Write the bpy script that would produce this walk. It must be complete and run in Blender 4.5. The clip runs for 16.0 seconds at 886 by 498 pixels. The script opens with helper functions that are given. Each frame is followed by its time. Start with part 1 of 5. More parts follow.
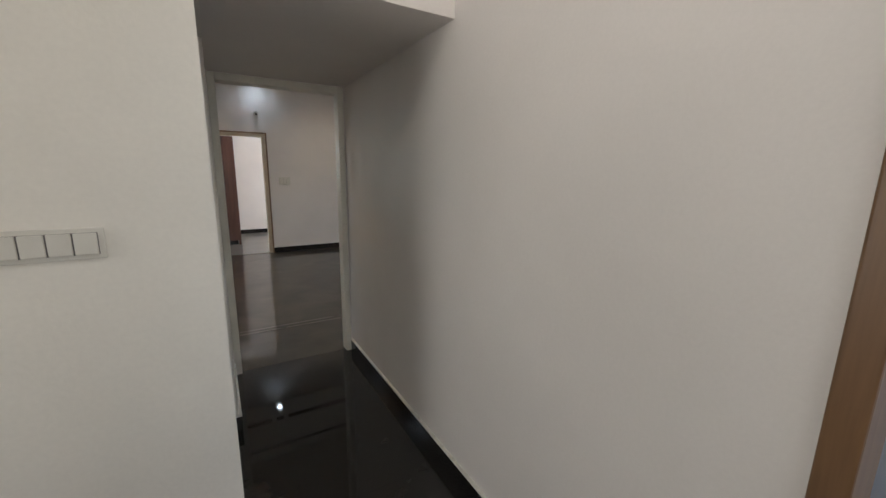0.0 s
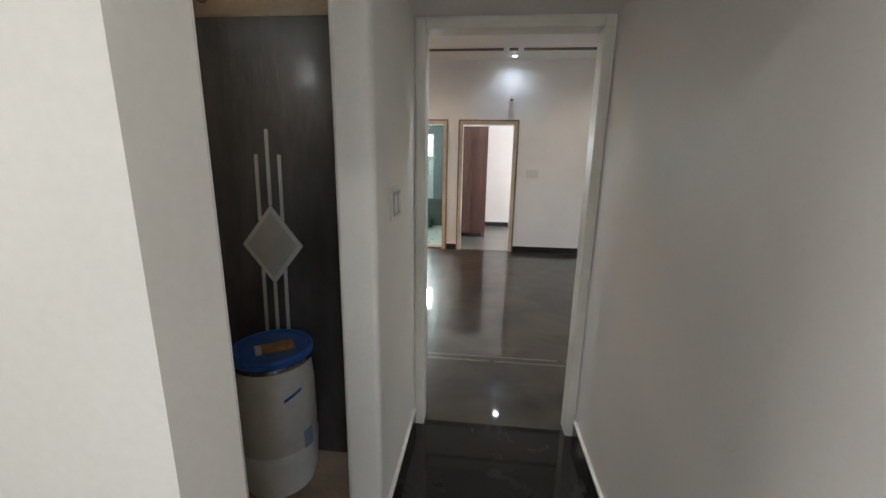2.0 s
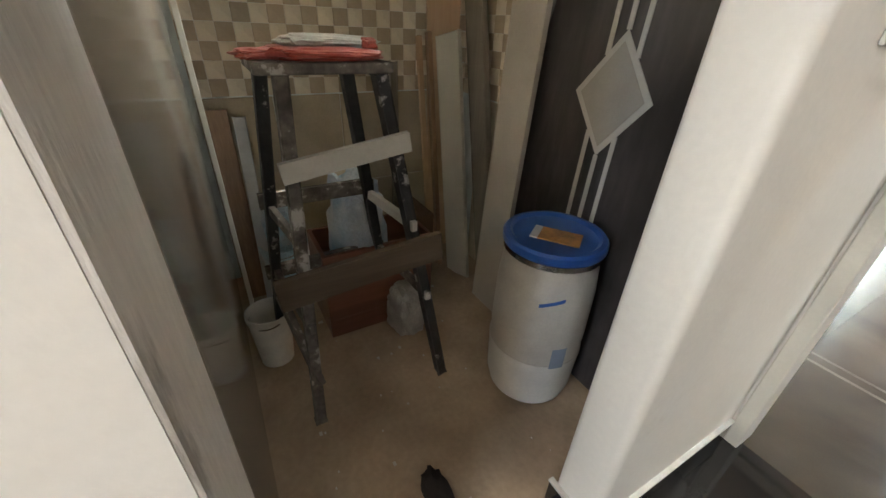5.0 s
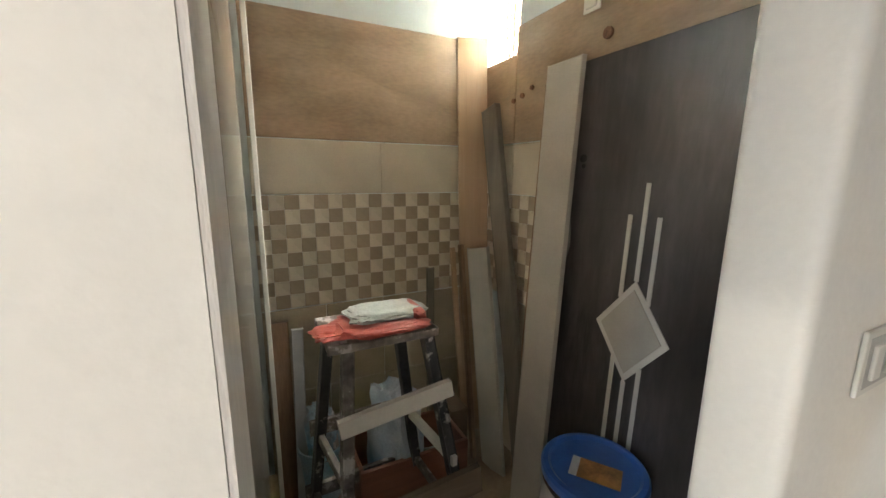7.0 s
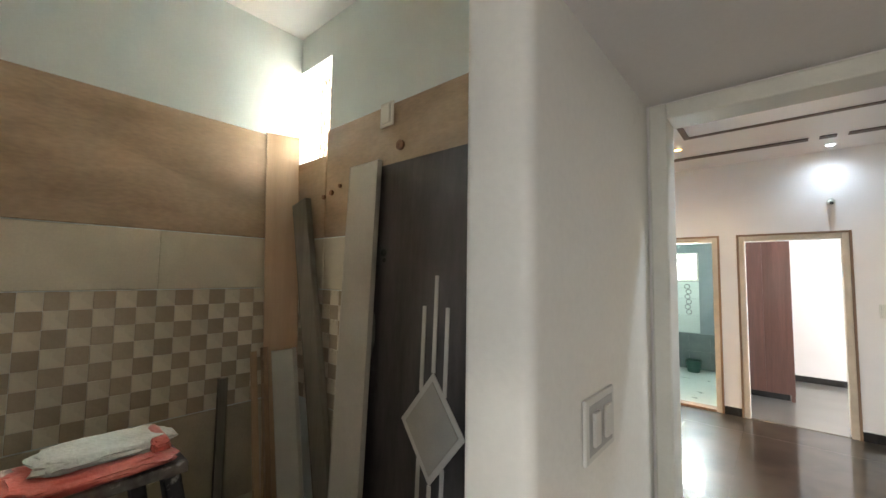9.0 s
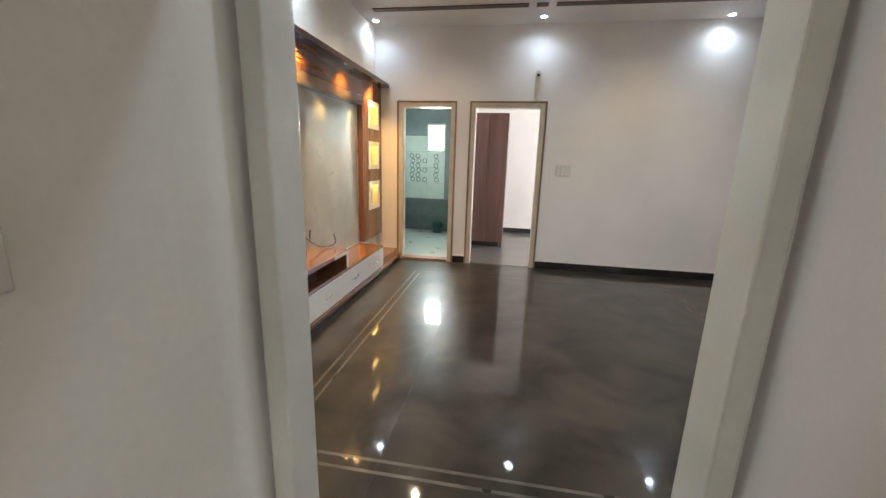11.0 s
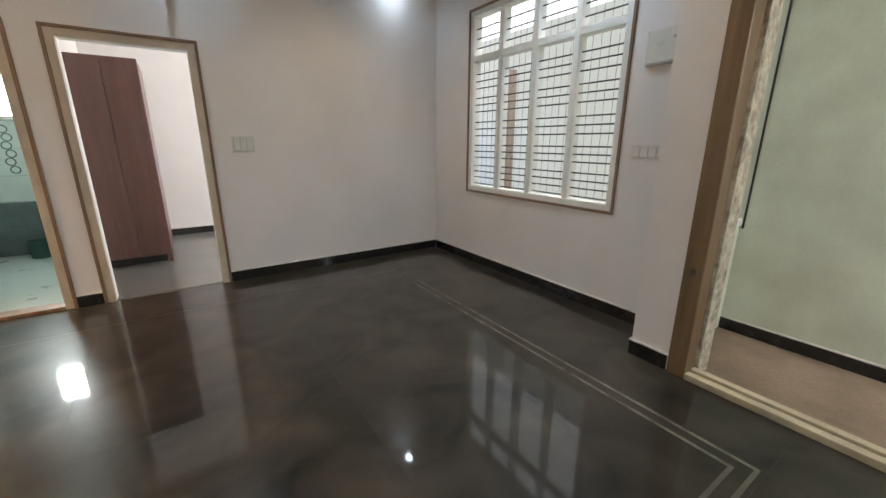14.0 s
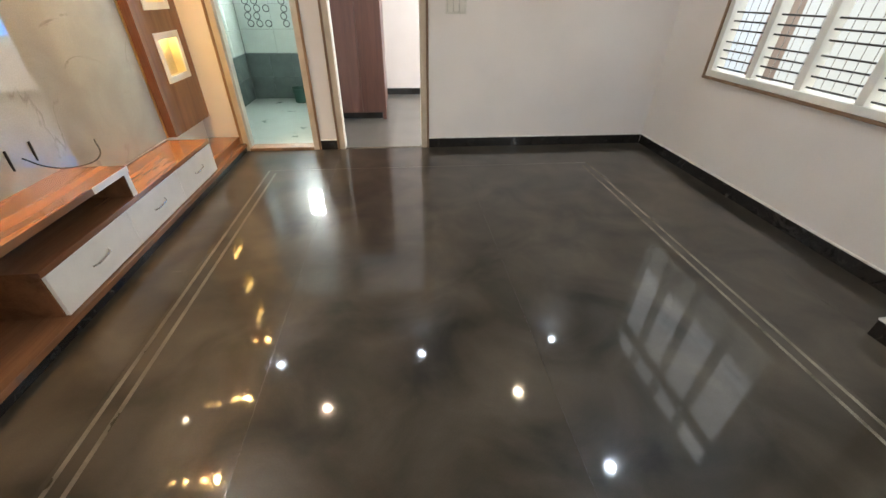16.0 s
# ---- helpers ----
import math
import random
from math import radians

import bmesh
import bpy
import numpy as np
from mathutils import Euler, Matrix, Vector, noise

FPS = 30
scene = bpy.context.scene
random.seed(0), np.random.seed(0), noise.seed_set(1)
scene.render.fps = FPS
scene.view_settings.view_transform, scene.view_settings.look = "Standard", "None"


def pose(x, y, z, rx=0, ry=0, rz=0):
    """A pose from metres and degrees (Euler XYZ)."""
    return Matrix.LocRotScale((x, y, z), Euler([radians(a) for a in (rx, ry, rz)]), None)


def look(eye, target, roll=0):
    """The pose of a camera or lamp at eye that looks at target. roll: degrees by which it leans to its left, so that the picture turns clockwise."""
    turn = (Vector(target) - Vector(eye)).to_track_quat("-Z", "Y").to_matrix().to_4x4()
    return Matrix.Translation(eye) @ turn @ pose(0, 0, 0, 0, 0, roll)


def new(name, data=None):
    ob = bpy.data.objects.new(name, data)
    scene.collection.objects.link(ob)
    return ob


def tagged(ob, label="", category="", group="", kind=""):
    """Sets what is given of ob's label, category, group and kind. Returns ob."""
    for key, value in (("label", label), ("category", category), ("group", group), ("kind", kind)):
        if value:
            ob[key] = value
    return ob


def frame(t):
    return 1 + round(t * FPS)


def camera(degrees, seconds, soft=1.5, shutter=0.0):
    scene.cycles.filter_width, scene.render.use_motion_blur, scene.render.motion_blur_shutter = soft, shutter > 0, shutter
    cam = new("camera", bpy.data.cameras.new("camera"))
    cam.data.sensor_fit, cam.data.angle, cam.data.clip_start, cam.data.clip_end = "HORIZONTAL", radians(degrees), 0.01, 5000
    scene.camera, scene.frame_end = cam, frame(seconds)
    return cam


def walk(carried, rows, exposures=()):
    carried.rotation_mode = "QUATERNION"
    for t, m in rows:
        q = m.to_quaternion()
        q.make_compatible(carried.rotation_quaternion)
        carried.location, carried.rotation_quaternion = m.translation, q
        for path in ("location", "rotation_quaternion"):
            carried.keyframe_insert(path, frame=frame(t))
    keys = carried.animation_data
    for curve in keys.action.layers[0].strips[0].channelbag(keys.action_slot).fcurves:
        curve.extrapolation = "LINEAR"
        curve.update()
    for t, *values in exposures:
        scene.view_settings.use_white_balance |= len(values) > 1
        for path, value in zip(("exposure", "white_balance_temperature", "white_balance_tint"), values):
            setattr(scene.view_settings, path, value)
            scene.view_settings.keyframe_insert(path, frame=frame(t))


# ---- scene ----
cam = camera(97.9, 16.0)
PATH = [
    (0, (0.225, 0.425, 1.503), (1.229, 2.11, 1.111), 0.8),
    (0.5, (0.378, 0.64, 1.51), (1.039, 2.478, 1.079), 0.9),
    (1, (0.497, 0.882, 1.515), (0.832, 2.804, 1.077), 1.0),
    (1.5, (0.554, 1.207, 1.504), (0.572, 3.157, 1.062), 0.9),
    (2, (0.588, 1.535, 1.479), (0.395, 3.476, 1.033), 1.0),
    (2.5, (0.568, 1.78, 1.417), (0.003, 3.642, 0.955), 0.7),
    (3, (0.519, 1.96, 1.385), (-0.454, 3.64, 0.903), 0.6),
    (3.5, (0.485, 2.062, 1.341), (-0.821, 3.469, 0.781), 0.8),
    (4, (0.495, 2.092, 1.228), (-1.025, 3.191, 0.533), 1.3),
    (4.2, (0.495, 2.102, 1.196), (-0.973, 3.084, 0.269), 2.3),
    (6.5, (0.444, 2.094, 1.536), (-1.128, 2.869, 0.573), 0.2),
    (7, (0.478, 2.047, 1.624), (-1.282, 2.92, 1.246), 0.5),
    (7.5, (0.488, 2.035, 1.67), (-1.299, 2.934, 1.704), 0.7),
    (8, (0.475, 2.107, 1.647), (-1.297, 3.025, 1.782), 0.5),
    (8.5, (0.503, 2.171, 1.633), (-1.167, 3.265, 1.76), 0.5),
    (9, (0.533, 2.212, 1.607), (-0.776, 3.718, 1.739), 0.8),
    (9.5, (0.572, 2.257, 1.576), (-0.245, 4.078, 1.707), 0.8),
    (10, (0.59, 2.323, 1.51), (0.139, 4.272, 1.537), 0.8),
    (10.2, (0.608, 2.372, 1.477), (0.179, 4.321, 1.35), 1.4),
    (12.3, (0.847, 3.68, 1.362), (0.65, 5.593, 0.813), 0.8),
    (12.5, (0.84, 3.746, 1.364), (0.664, 5.661, 0.813), 0.7),
    (13, (0.813, 3.852, 1.365), (1.091, 5.755, 0.819), 0.7),
    (13.5, (0.818, 3.884, 1.342), (1.634, 5.629, 0.805), 0.5),
    (14, (0.82, 3.889, 1.321), (1.906, 5.482, 0.788), 0.2),
    (14.5, (0.834, 3.896, 1.333), (1.734, 5.601, 0.8), 0.4),
    (15, (0.87, 3.882, 1.361), (1.242, 5.77, 0.816), 0.7),
    (15.5, (0.863, 3.9, 1.38), (1.06, 5.792, 0.761), 0.7),
    (16, (0.829, 3.93, 1.384), (1.017, 5.587, 0.279), 0.9),
]
EXPOSURES = [(0, 0.0, 6500, 10), (0.5, 0.1, 6500, 10), (1.0, 0.32, 6400, 9), (1.5, 0.42, 6350, 8), (2.0, 0.7, 6200, 8), (2.5, 1.05, 6200, 8), (3.0, 1.4, 6300, 8), (3.5, 1.65, 6500, 9), (4.2, 1.9, 6600, 10), (6.3, 1.95, 6600, 9), (7.0, 1.92, 6500, 9), (7.5, 1.75, 6600, 10), (8.0, 1.6, 6600, 10), (8.5, 1.8, 6400, 8), (9.0, 1.45, 6400, 8), (9.5, 1.2, 6450, 8), (10.2, 1.0, 6500, 9), (12.3, 0.72, 6500, 9), (13.5, 0.55, 6500, 9), (15.5, 0.6, 6600, 9), (16.0, 1.1, 6600, 9)]
walk(cam, [(t, look(e, g, r)) for t, e, g, r in PATH], EXPOSURES)

# ---- world and lights ----
world = bpy.data.worlds.new("world")
scene.world = world
world.use_nodes = True
wn = world.node_tree.nodes
sky = wn.new("ShaderNodeTexSky")
sky.sky_type = "NISHITA"
sky.sun_disc = False
sky.sun_elevation = radians(55)
sky.sun_rotation = radians(120)
world.node_tree.links.new(sky.outputs[0], wn["Background"].inputs[0])
wn["Background"].inputs[1].default_value = 0.12

sun_data = bpy.data.lights.new("sun", "SUN")
sun_data.energy, sun_data.angle, sun_data.color = 1.2, radians(12), (1, 0.96, 0.9)
new("sun", sun_data).matrix_world = look((6, 2, 9), (3.5, 5, 0))


def area(name, eye, target, w, h, watts, color=(1, 1, 1)):
    d = bpy.data.lights.new(name, "AREA")
    d.shape, d.size, d.size_y, d.energy, d.color = "RECTANGLE", w, h, watts, color
    ob = new(name, d)
    ob.matrix_world = look(eye, target)
    return ob


def spot(name, eye, target, watts, color, degrees=110, blend=0.6, radius=0.03):
    d = bpy.data.lights.new(name, "SPOT")
    d.energy, d.color, d.spot_size, d.spot_blend, d.shadow_soft_size = watts, color, radians(degrees), blend, radius
    ob = new(name, d)
    ob.matrix_world = look(eye, target)
    return ob


COOL = (0.68, 0.83, 1.0)
DAY = (1.0, 0.985, 0.95)
WARM = (1.0, 0.58, 0.19)
area("window_light_living", (4.7, 6.46, 5.6), (2.6, 6.46, 0.9), 2.8, 1.3, 155, (0.98, 1.0, 1.0))
area("open_side_porch", (3.8, 2.1, 1.7), (3.8, 5, 1.3), 0.9, 1.9, 26, DAY)
# Added lamp at an unseen side opening, brightens the bedroom.
area("added_light_bedroom", (4.12, 9.5, 1.5), (0, 9.5, 1.2), 1.2, 1.2, 85, DAY)
area("window_light_bath", (-0.72, 10.5, 1.8), (-0.8, 8, 0.8), 0.3, 0.48, 40, (0.9, 1, 0.97))
area("sky_light_store", (-1.84, 4.13, 2.97), (-1.18, 2.6, 1.65), 0.72, 0.8, 780, (0.97, 1.0, 0.96))
# Added lamp behind the start point, brightens the corridor; no window known there.
area("added_light_back", (0.2, -1.62, 1.55), (0.3, 2, 1.3), 1.4, 1.4, 13, (1.0, 0.97, 0.91))
# Added lamp for the unseen light falling from the left of the front room.
area("added_light_left", (-2.42, 1.25, 1.55), (1.1, 1.45, 1.3), 0.85, 1.4, 19, (1.0, 0.97, 0.92))
# Added bluish lamp in the unseen side room, tints the switchboard wall's end.
area("added_light_side_room", (1.95, -1.62, 1.5), (0.25, 1.95, 1.4), 0.6, 1.5, 24, (0.55, 0.73, 1.0))
spot("lamp_front", (0.7, 0.86, 2.97), (0.7, 0.86, 0), 27, (1.0, 0.95, 0.88), 150, 0.5, 0.06)

# ---- materials ----
def material(name, color, rough=0.5, metal=0.0, scale=8.0, vary=0.06, bump=0.05, fine=120.0, coat=0.0, wear=None, rough_vary=0.08, random_piece=0.0, stretch=(1, 1, 1), spots=None):
    m = bpy.data.materials.new(name)
    m.use_nodes = True
    nt = m.node_tree
    n, l = nt.nodes, nt.links
    bsdf = n["Principled BSDF"]
    co = n.new("ShaderNodeTexCoord")
    mp = n.new("ShaderNodeMapping")
    mp.inputs["Scale"].default_value = stretch
    l.new(co.outputs["Object"], mp.inputs["Vector"])
    big = n.new("ShaderNodeTexNoise")
    big.inputs["Scale"].default_value, big.inputs["Detail"].default_value = scale, 5
    small = n.new("ShaderNodeTexNoise")
    small.inputs["Scale"].default_value, small.inputs["Detail"].default_value = fine, 3
    l.new(mp.outputs[0], big.inputs["Vector"])
    l.new(mp.outputs[0], small.inputs["Vector"])
    ramp = n.new("ShaderNodeValToRGB")
    dark = wear or tuple(c * (1 - vary * 2) for c in color)
    light = tuple(min(1, c * (1 + vary)) for c in color)
    ramp.color_ramp.elements[0].position, ramp.color_ramp.elements[1].position = 0.3, 0.62
    ramp.color_ramp.elements[0].color, ramp.color_ramp.elements[1].color = (*dark, 1), (*light, 1)
    l.new(big.outputs["Fac"], ramp.inputs[0])
    out = ramp.outputs[0]
    mix = n.new("ShaderNodeMixRGB")
    mix.blend_type = "MULTIPLY"
    mix.inputs[0].default_value = 0.35
    sr = n.new("ShaderNodeMapRange")
    sr.inputs[1].default_value, sr.inputs[2].default_value, sr.inputs[3].default_value, sr.inputs[4].default_value = 0.3, 0.7, 1 - vary * 3, 1
    l.new(small.outputs["Fac"], sr.inputs[0])
    l.new(out, mix.inputs[1])
    l.new(sr.outputs[0], mix.inputs[2])
    out = mix.outputs[0]
    if random_piece:
        info = n.new("ShaderNodeObjectInfo")
        rr = n.new("ShaderNodeMapRange")
        rr.inputs[3].default_value, rr.inputs[4].default_value = 1 - random_piece, 1 + random_piece * 0.3
        l.new(info.outputs["Random"], rr.inputs[0])
        mul = n.new("ShaderNodeMixRGB")
        mul.blend_type = "MULTIPLY"
        mul.inputs[0].default_value = 1
        l.new(out, mul.inputs[1])
        l.new(rr.outputs[0], mul.inputs[2])
        out = mul.outputs[0]
    if spots:
        paint, spot_scale, cut, soft_edge = spots
        sp = n.new("ShaderNodeTexNoise")
        sp.inputs["Scale"].default_value, sp.inputs["Detail"].default_value, sp.inputs["Roughness"].default_value = spot_scale, 6, 0.65
        l.new(mp.outputs[0], sp.inputs["Vector"])
        cutter = n.new("ShaderNodeMapRange")
        cutter.inputs[1].default_value, cutter.inputs[2].default_value = cut, cut + soft_edge
        l.new(sp.outputs["Fac"], cutter.inputs[0])
        over = n.new("ShaderNodeMixRGB")
        l.new(cutter.outputs[0], over.inputs[0])
        l.new(out, over.inputs[1])
        over.inputs[2].default_value = (*paint, 1)
        out = over.outputs[0]
    l.new(out, bsdf.inputs["Base Color"])
    ro = n.new("ShaderNodeMapRange")
    ro.inputs[3].default_value, ro.inputs[4].default_value = max(0, rough - rough_vary), min(1, rough + rough_vary)
    l.new(big.outputs["Fac"], ro.inputs[0])
    l.new(ro.outputs[0], bsdf.inputs["Roughness"])
    bsdf.inputs["Metallic"].default_value = metal
    bsdf.inputs["Coat Weight"].default_value = coat
    bsdf.inputs["Coat Roughness"].default_value = 0.05
    if bump:
        b = n.new("ShaderNodeBump")
        b.inputs["Strength"].default_value, b.inputs["Distance"].default_value = bump, 0.01
        add = n.new("ShaderNodeMath")
        l.new(small.outputs["Fac"], add.inputs[0])
        l.new(big.outputs["Fac"], add.inputs[1])
        l.new(add.outputs[0], b.inputs["Height"])
        l.new(b.outputs[0], bsdf.inputs["Normal"])
    return m


def wood(name, color, dark, rough=0.35, axis=2, coat=0.0, bump=0.04, density=9.0):
    """Grain that runs along one axis, with wide bands and fine pores."""
    m = bpy.data.materials.new(name)
    m.use_nodes = True
    n, l = m.node_tree.nodes, m.node_tree.links
    bsdf = n["Principled BSDF"]
    co = n.new("ShaderNodeTexCoord")
    mp = n.new("ShaderNodeMapping")
    s = [density] * 3
    s[axis] = density * 0.06
    mp.inputs["Scale"].default_value = s
    l.new(co.outputs["Object"], mp.inputs["Vector"])
    a = n.new("ShaderNodeTexNoise")
    a.inputs["Scale"].default_value, a.inputs["Detail"].default_value, a.inputs["Distortion"].default_value = 1.2, 6, 0.6
    b = n.new("ShaderNodeTexNoise")
    b.inputs["Scale"].default_value, b.inputs["Detail"].default_value = 14, 4
    l.new(mp.outputs[0], a.inputs["Vector"])
    l.new(mp.outputs[0], b.inputs["Vector"])
    mix = n.new("ShaderNodeMath")
    mix.operation = "MULTIPLY_ADD"
    mix.inputs[1].default_value = 0.35
    l.new(b.outputs["Fac"], mix.inputs[0])
    l.new(a.outputs["Fac"], mix.inputs[2])
    ramp = n.new("ShaderNodeValToRGB")
    ramp.color_ramp.elements[0].position, ramp.color_ramp.elements[1].position = 0.45, 0.85
    ramp.color_ramp.elements[0].color, ramp.color_ramp.elements[1].color = (*dark, 1), (*color, 1)
    l.new(mix.outputs[0], ramp.inputs[0])
    l.new(ramp.outputs[0], bsdf.inputs["Base Color"])
    bsdf.inputs["Roughness"].default_value = rough
    bsdf.inputs["Coat Weight"].default_value, bsdf.inputs["Coat Roughness"].default_value = coat, 0.06
    bp = n.new("ShaderNodeBump")
    bp.inputs["Strength"].default_value, bp.inputs["Distance"].default_value = bump, 0.004
    l.new(b.outputs["Fac"], bp.inputs["Height"])
    l.new(bp.outputs[0], bsdf.inputs["Normal"])
    return m


def veined(name, base, vein, rough, scale=1.3, width=0.035, mottle=0.1, coat=0.0, strength=0.7, spread=(0.6, 1.7), specular=0.5, coat_ior=1.5, coat_rough=0.03, cloud_warp=0.8):
    """Polished stone: cloudy mottle and thin wandering veins."""
    m = bpy.data.materials.new(name)
    m.use_nodes = True
    n, l = m.node_tree.nodes, m.node_tree.links
    bsdf = n["Principled BSDF"]
    co = n.new("ShaderNodeTexCoord")
    warp = n.new("ShaderNodeTexNoise")
    warp.inputs["Scale"].default_value, warp.inputs["Detail"].default_value, warp.inputs["Distortion"].default_value = scale, 8, 1.4
    l.new(co.outputs["Object"], warp.inputs["Vector"])
    cloud = n.new("ShaderNodeTexNoise")
    cloud.inputs["Scale"].default_value, cloud.inputs["Detail"].default_value, cloud.inputs["Distortion"].default_value = scale * 2.2, 6, cloud_warp
    l.new(co.outputs["Object"], cloud.inputs["Vector"])
    grain = n.new("ShaderNodeTexNoise")
    grain.inputs["Scale"].default_value, grain.inputs["Detail"].default_value = 160, 2
    l.new(co.outputs["Object"], grain.inputs["Vector"])
    d = n.new("ShaderNodeMath")
    d.operation = "SUBTRACT"
    d.inputs[1].default_value = 0.5
    l.new(warp.outputs["Fac"], d.inputs[0])
    ab = n.new("ShaderNodeMath")
    ab.operation = "ABSOLUTE"
    l.new(d.outputs[0], ab.inputs[0])
    vr = n.new("ShaderNodeMapRange")
    vr.inputs[1].default_value, vr.inputs[2].default_value, vr.inputs[3].default_value, vr.inputs[4].default_value = 0, width, strength, 0
    l.new(ab.outputs[0], vr.inputs[0])
    gate = n.new("ShaderNodeMapRange")
    gate.inputs[1].default_value, gate.inputs[2].default_value = 0.48, 0.66
    l.new(cloud.outputs["Fac"], gate.inputs[0])
    vm = n.new("ShaderNodeMath")
    vm.operation = "MULTIPLY"
    l.new(vr.outputs[0], vm.inputs[0])
    l.new(gate.outputs[0], vm.inputs[1])
    ramp = n.new("ShaderNodeValToRGB")
    ramp.color_ramp.elements[0].position, ramp.color_ramp.elements[1].position = 0.28, 0.74
    ramp.color_ramp.elements[0].color = (*[c * (1 - 2 * mottle) for c in base], 1)
    ramp.color_ramp.elements[1].color = (*[c * (1 + mottle) for c in base], 1)
    l.new(cloud.outputs["Fac"], ramp.inputs[0])
    mix = n.new("ShaderNodeMixRGB")
    mix.inputs[2].default_value = (*vein, 1)
    l.new(vm.outputs[0], mix.inputs[0])
    l.new(ramp.outputs[0], mix.inputs[1])
    sp = n.new("ShaderNodeMixRGB")
    sp.blend_type = "MULTIPLY"
    sp.inputs[0].default_value = 0.3
    l.new(mix.outputs[0], sp.inputs[1])
    l.new(grain.outputs["Fac"], sp.inputs[2])
    l.new(sp.outputs[0], bsdf.inputs["Base Color"])
    rr = n.new("ShaderNodeMapRange")
    rr.inputs[1].default_value, rr.inputs[2].default_value = 0.35, 0.7
    rr.inputs[3].default_value, rr.inputs[4].default_value = rough * spread[0], rough * spread[1]
    l.new(cloud.outputs["Fac"], rr.inputs[0])
    l.new(rr.outputs[0], bsdf.inputs["Roughness"])
    bsdf.inputs["Coat Weight"].default_value, bsdf.inputs["Coat Roughness"].default_value = coat, coat_rough
    bsdf.inputs["Specular IOR Level"].default_value = specular
    bsdf.inputs["Coat IOR"].default_value = coat_ior
    return m


def glow(name, color, strength):
    m = bpy.data.materials.new(name)
    m.use_nodes = True
    b = m.node_tree.nodes["Principled BSDF"]
    b.inputs["Base Color"].default_value = (*[c * 0.03 for c in color], 1)
    b.inputs["Emission Color"].default_value = (*color, 1)
    b.inputs["Emission Strength"].default_value = strength
    return m


PAINT = material("wall_paint", (0.76, 0.72, 0.69), 0.55, scale=1.6, vary=0.025, bump=0.05, fine=90)
PAINT_CREAM = material("cream_wall_paint", (0.80, 0.77, 0.70), 0.55, scale=1.4, vary=0.035, bump=0.07, fine=60, spots=((0.66, 0.62, 0.55), 3.1, 0.66, 0.12))
PAINT_PALE = material("pale_green_wall_paint", (0.74, 0.80, 0.78), 0.6, scale=2, vary=0.03, bump=0.05, fine=90)
PAINT_PORCH = material("porch_wall_paint", (0.62, 0.66, 0.55), 0.7, scale=2.2, vary=0.05, bump=0.1, fine=60, wear=(0.52, 0.54, 0.44))
CEILING = material("ceiling_paint", (0.82, 0.80, 0.78), 0.6, scale=2, vary=0.02, bump=0.03, fine=90)
PLASTER = material("bare_plaster", (0.62, 0.59, 0.54), 0.8, scale=4, vary=0.1, bump=0.3, fine=60, wear=(0.54, 0.51, 0.46), spots=((0.33, 0.30, 0.26), 5, 0.64, 0.08), stretch=(1.5, 1.5, 0.4))
FRAME_PAINT = material("door_frame_paint", (0.66, 0.64, 0.57), 0.4, scale=6, vary=0.04, bump=0.05)
DOOR_TAN = material("tan_door_frame_paint", (0.56, 0.47, 0.36), 0.45, scale=6, vary=0.06, bump=0.05)
THRESH = material("ochre_threshold_paint", (0.50, 0.42, 0.28), 0.5, scale=7, vary=0.12, bump=0.08)
REVEAL = material("rough_masonry", (0.46, 0.42, 0.33), 0.9, scale=16, vary=0.25, bump=0.8, fine=45, wear=(0.26, 0.22, 0.16))
FLOOR_BLACK = veined("polished_black_granite", (0.02, 0.019, 0.018), (0.05, 0.045, 0.04), 0.05, scale=1.2, width=0.03, mottle=0.2, strength=0.5)
SKIRT = veined("black_granite_skirting", (0.022, 0.02, 0.019), (0.06, 0.055, 0.05), 0.12, scale=5)
SKIRT_EDGE = material("grout_white_line", (0.7, 0.68, 0.63), 0.6, scale=20, vary=0.08)
FLOOR = veined("polished_dark_granite", (0.047, 0.039, 0.029), (0.012, 0.010, 0.008), 0.32, scale=1.15, width=0.14, mottle=0.4, strength=0.0, coat=0.72, spread=(1.0, 1.0), specular=0.12, coat_ior=1.5, coat_rough=0.052, cloud_warp=0.5)
FLOOR_BED = veined("grey_granite_bedroom", (0.16, 0.15, 0.135), (0.09, 0.08, 0.07), 0.3, scale=1.0, width=0.1, mottle=0.1, strength=0.0, coat=0.35, spread=(1.0, 1.0), coat_rough=0.12, cloud_warp=0.2)
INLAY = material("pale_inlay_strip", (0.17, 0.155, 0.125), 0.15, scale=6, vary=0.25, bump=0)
DUST_FLOOR = material("dusty_store_floor", (0.42, 0.32, 0.22), 0.8, scale=3, vary=0.14, bump=0.2, fine=50, wear=(0.29, 0.215, 0.145))
TEAL_FLOOR = material("bath_floor_tile", (0.36, 0.43, 0.41), 0.3, scale=4, vary=0.05, bump=0.05)
TEAL_DADO = material("bath_dado_tile", (0.13, 0.17, 0.165), 0.22, scale=5, vary=0.08, bump=0.04)
BATH_WALL = material("bath_wall_tile", (0.55, 0.64, 0.61), 0.2, scale=4, vary=0.03, bump=0.03)
BATH_GREY = material("bath_grey_band", (0.19, 0.24, 0.25), 0.4, scale=4, vary=0.05, bump=0.05)
BATH_RING = material("bath_ring_print", (0.10, 0.11, 0.12), 0.25, scale=10, vary=0.1, bump=0)
TRIM_WOOD = wood("teak_trim", (0.33, 0.20, 0.11), (0.16, 0.085, 0.045), 0.35, axis=2, coat=0.2)
TRIM_BROWN = wood("brown_architrave", (0.27, 0.17, 0.105), (0.17, 0.10, 0.06), 0.45, axis=2)
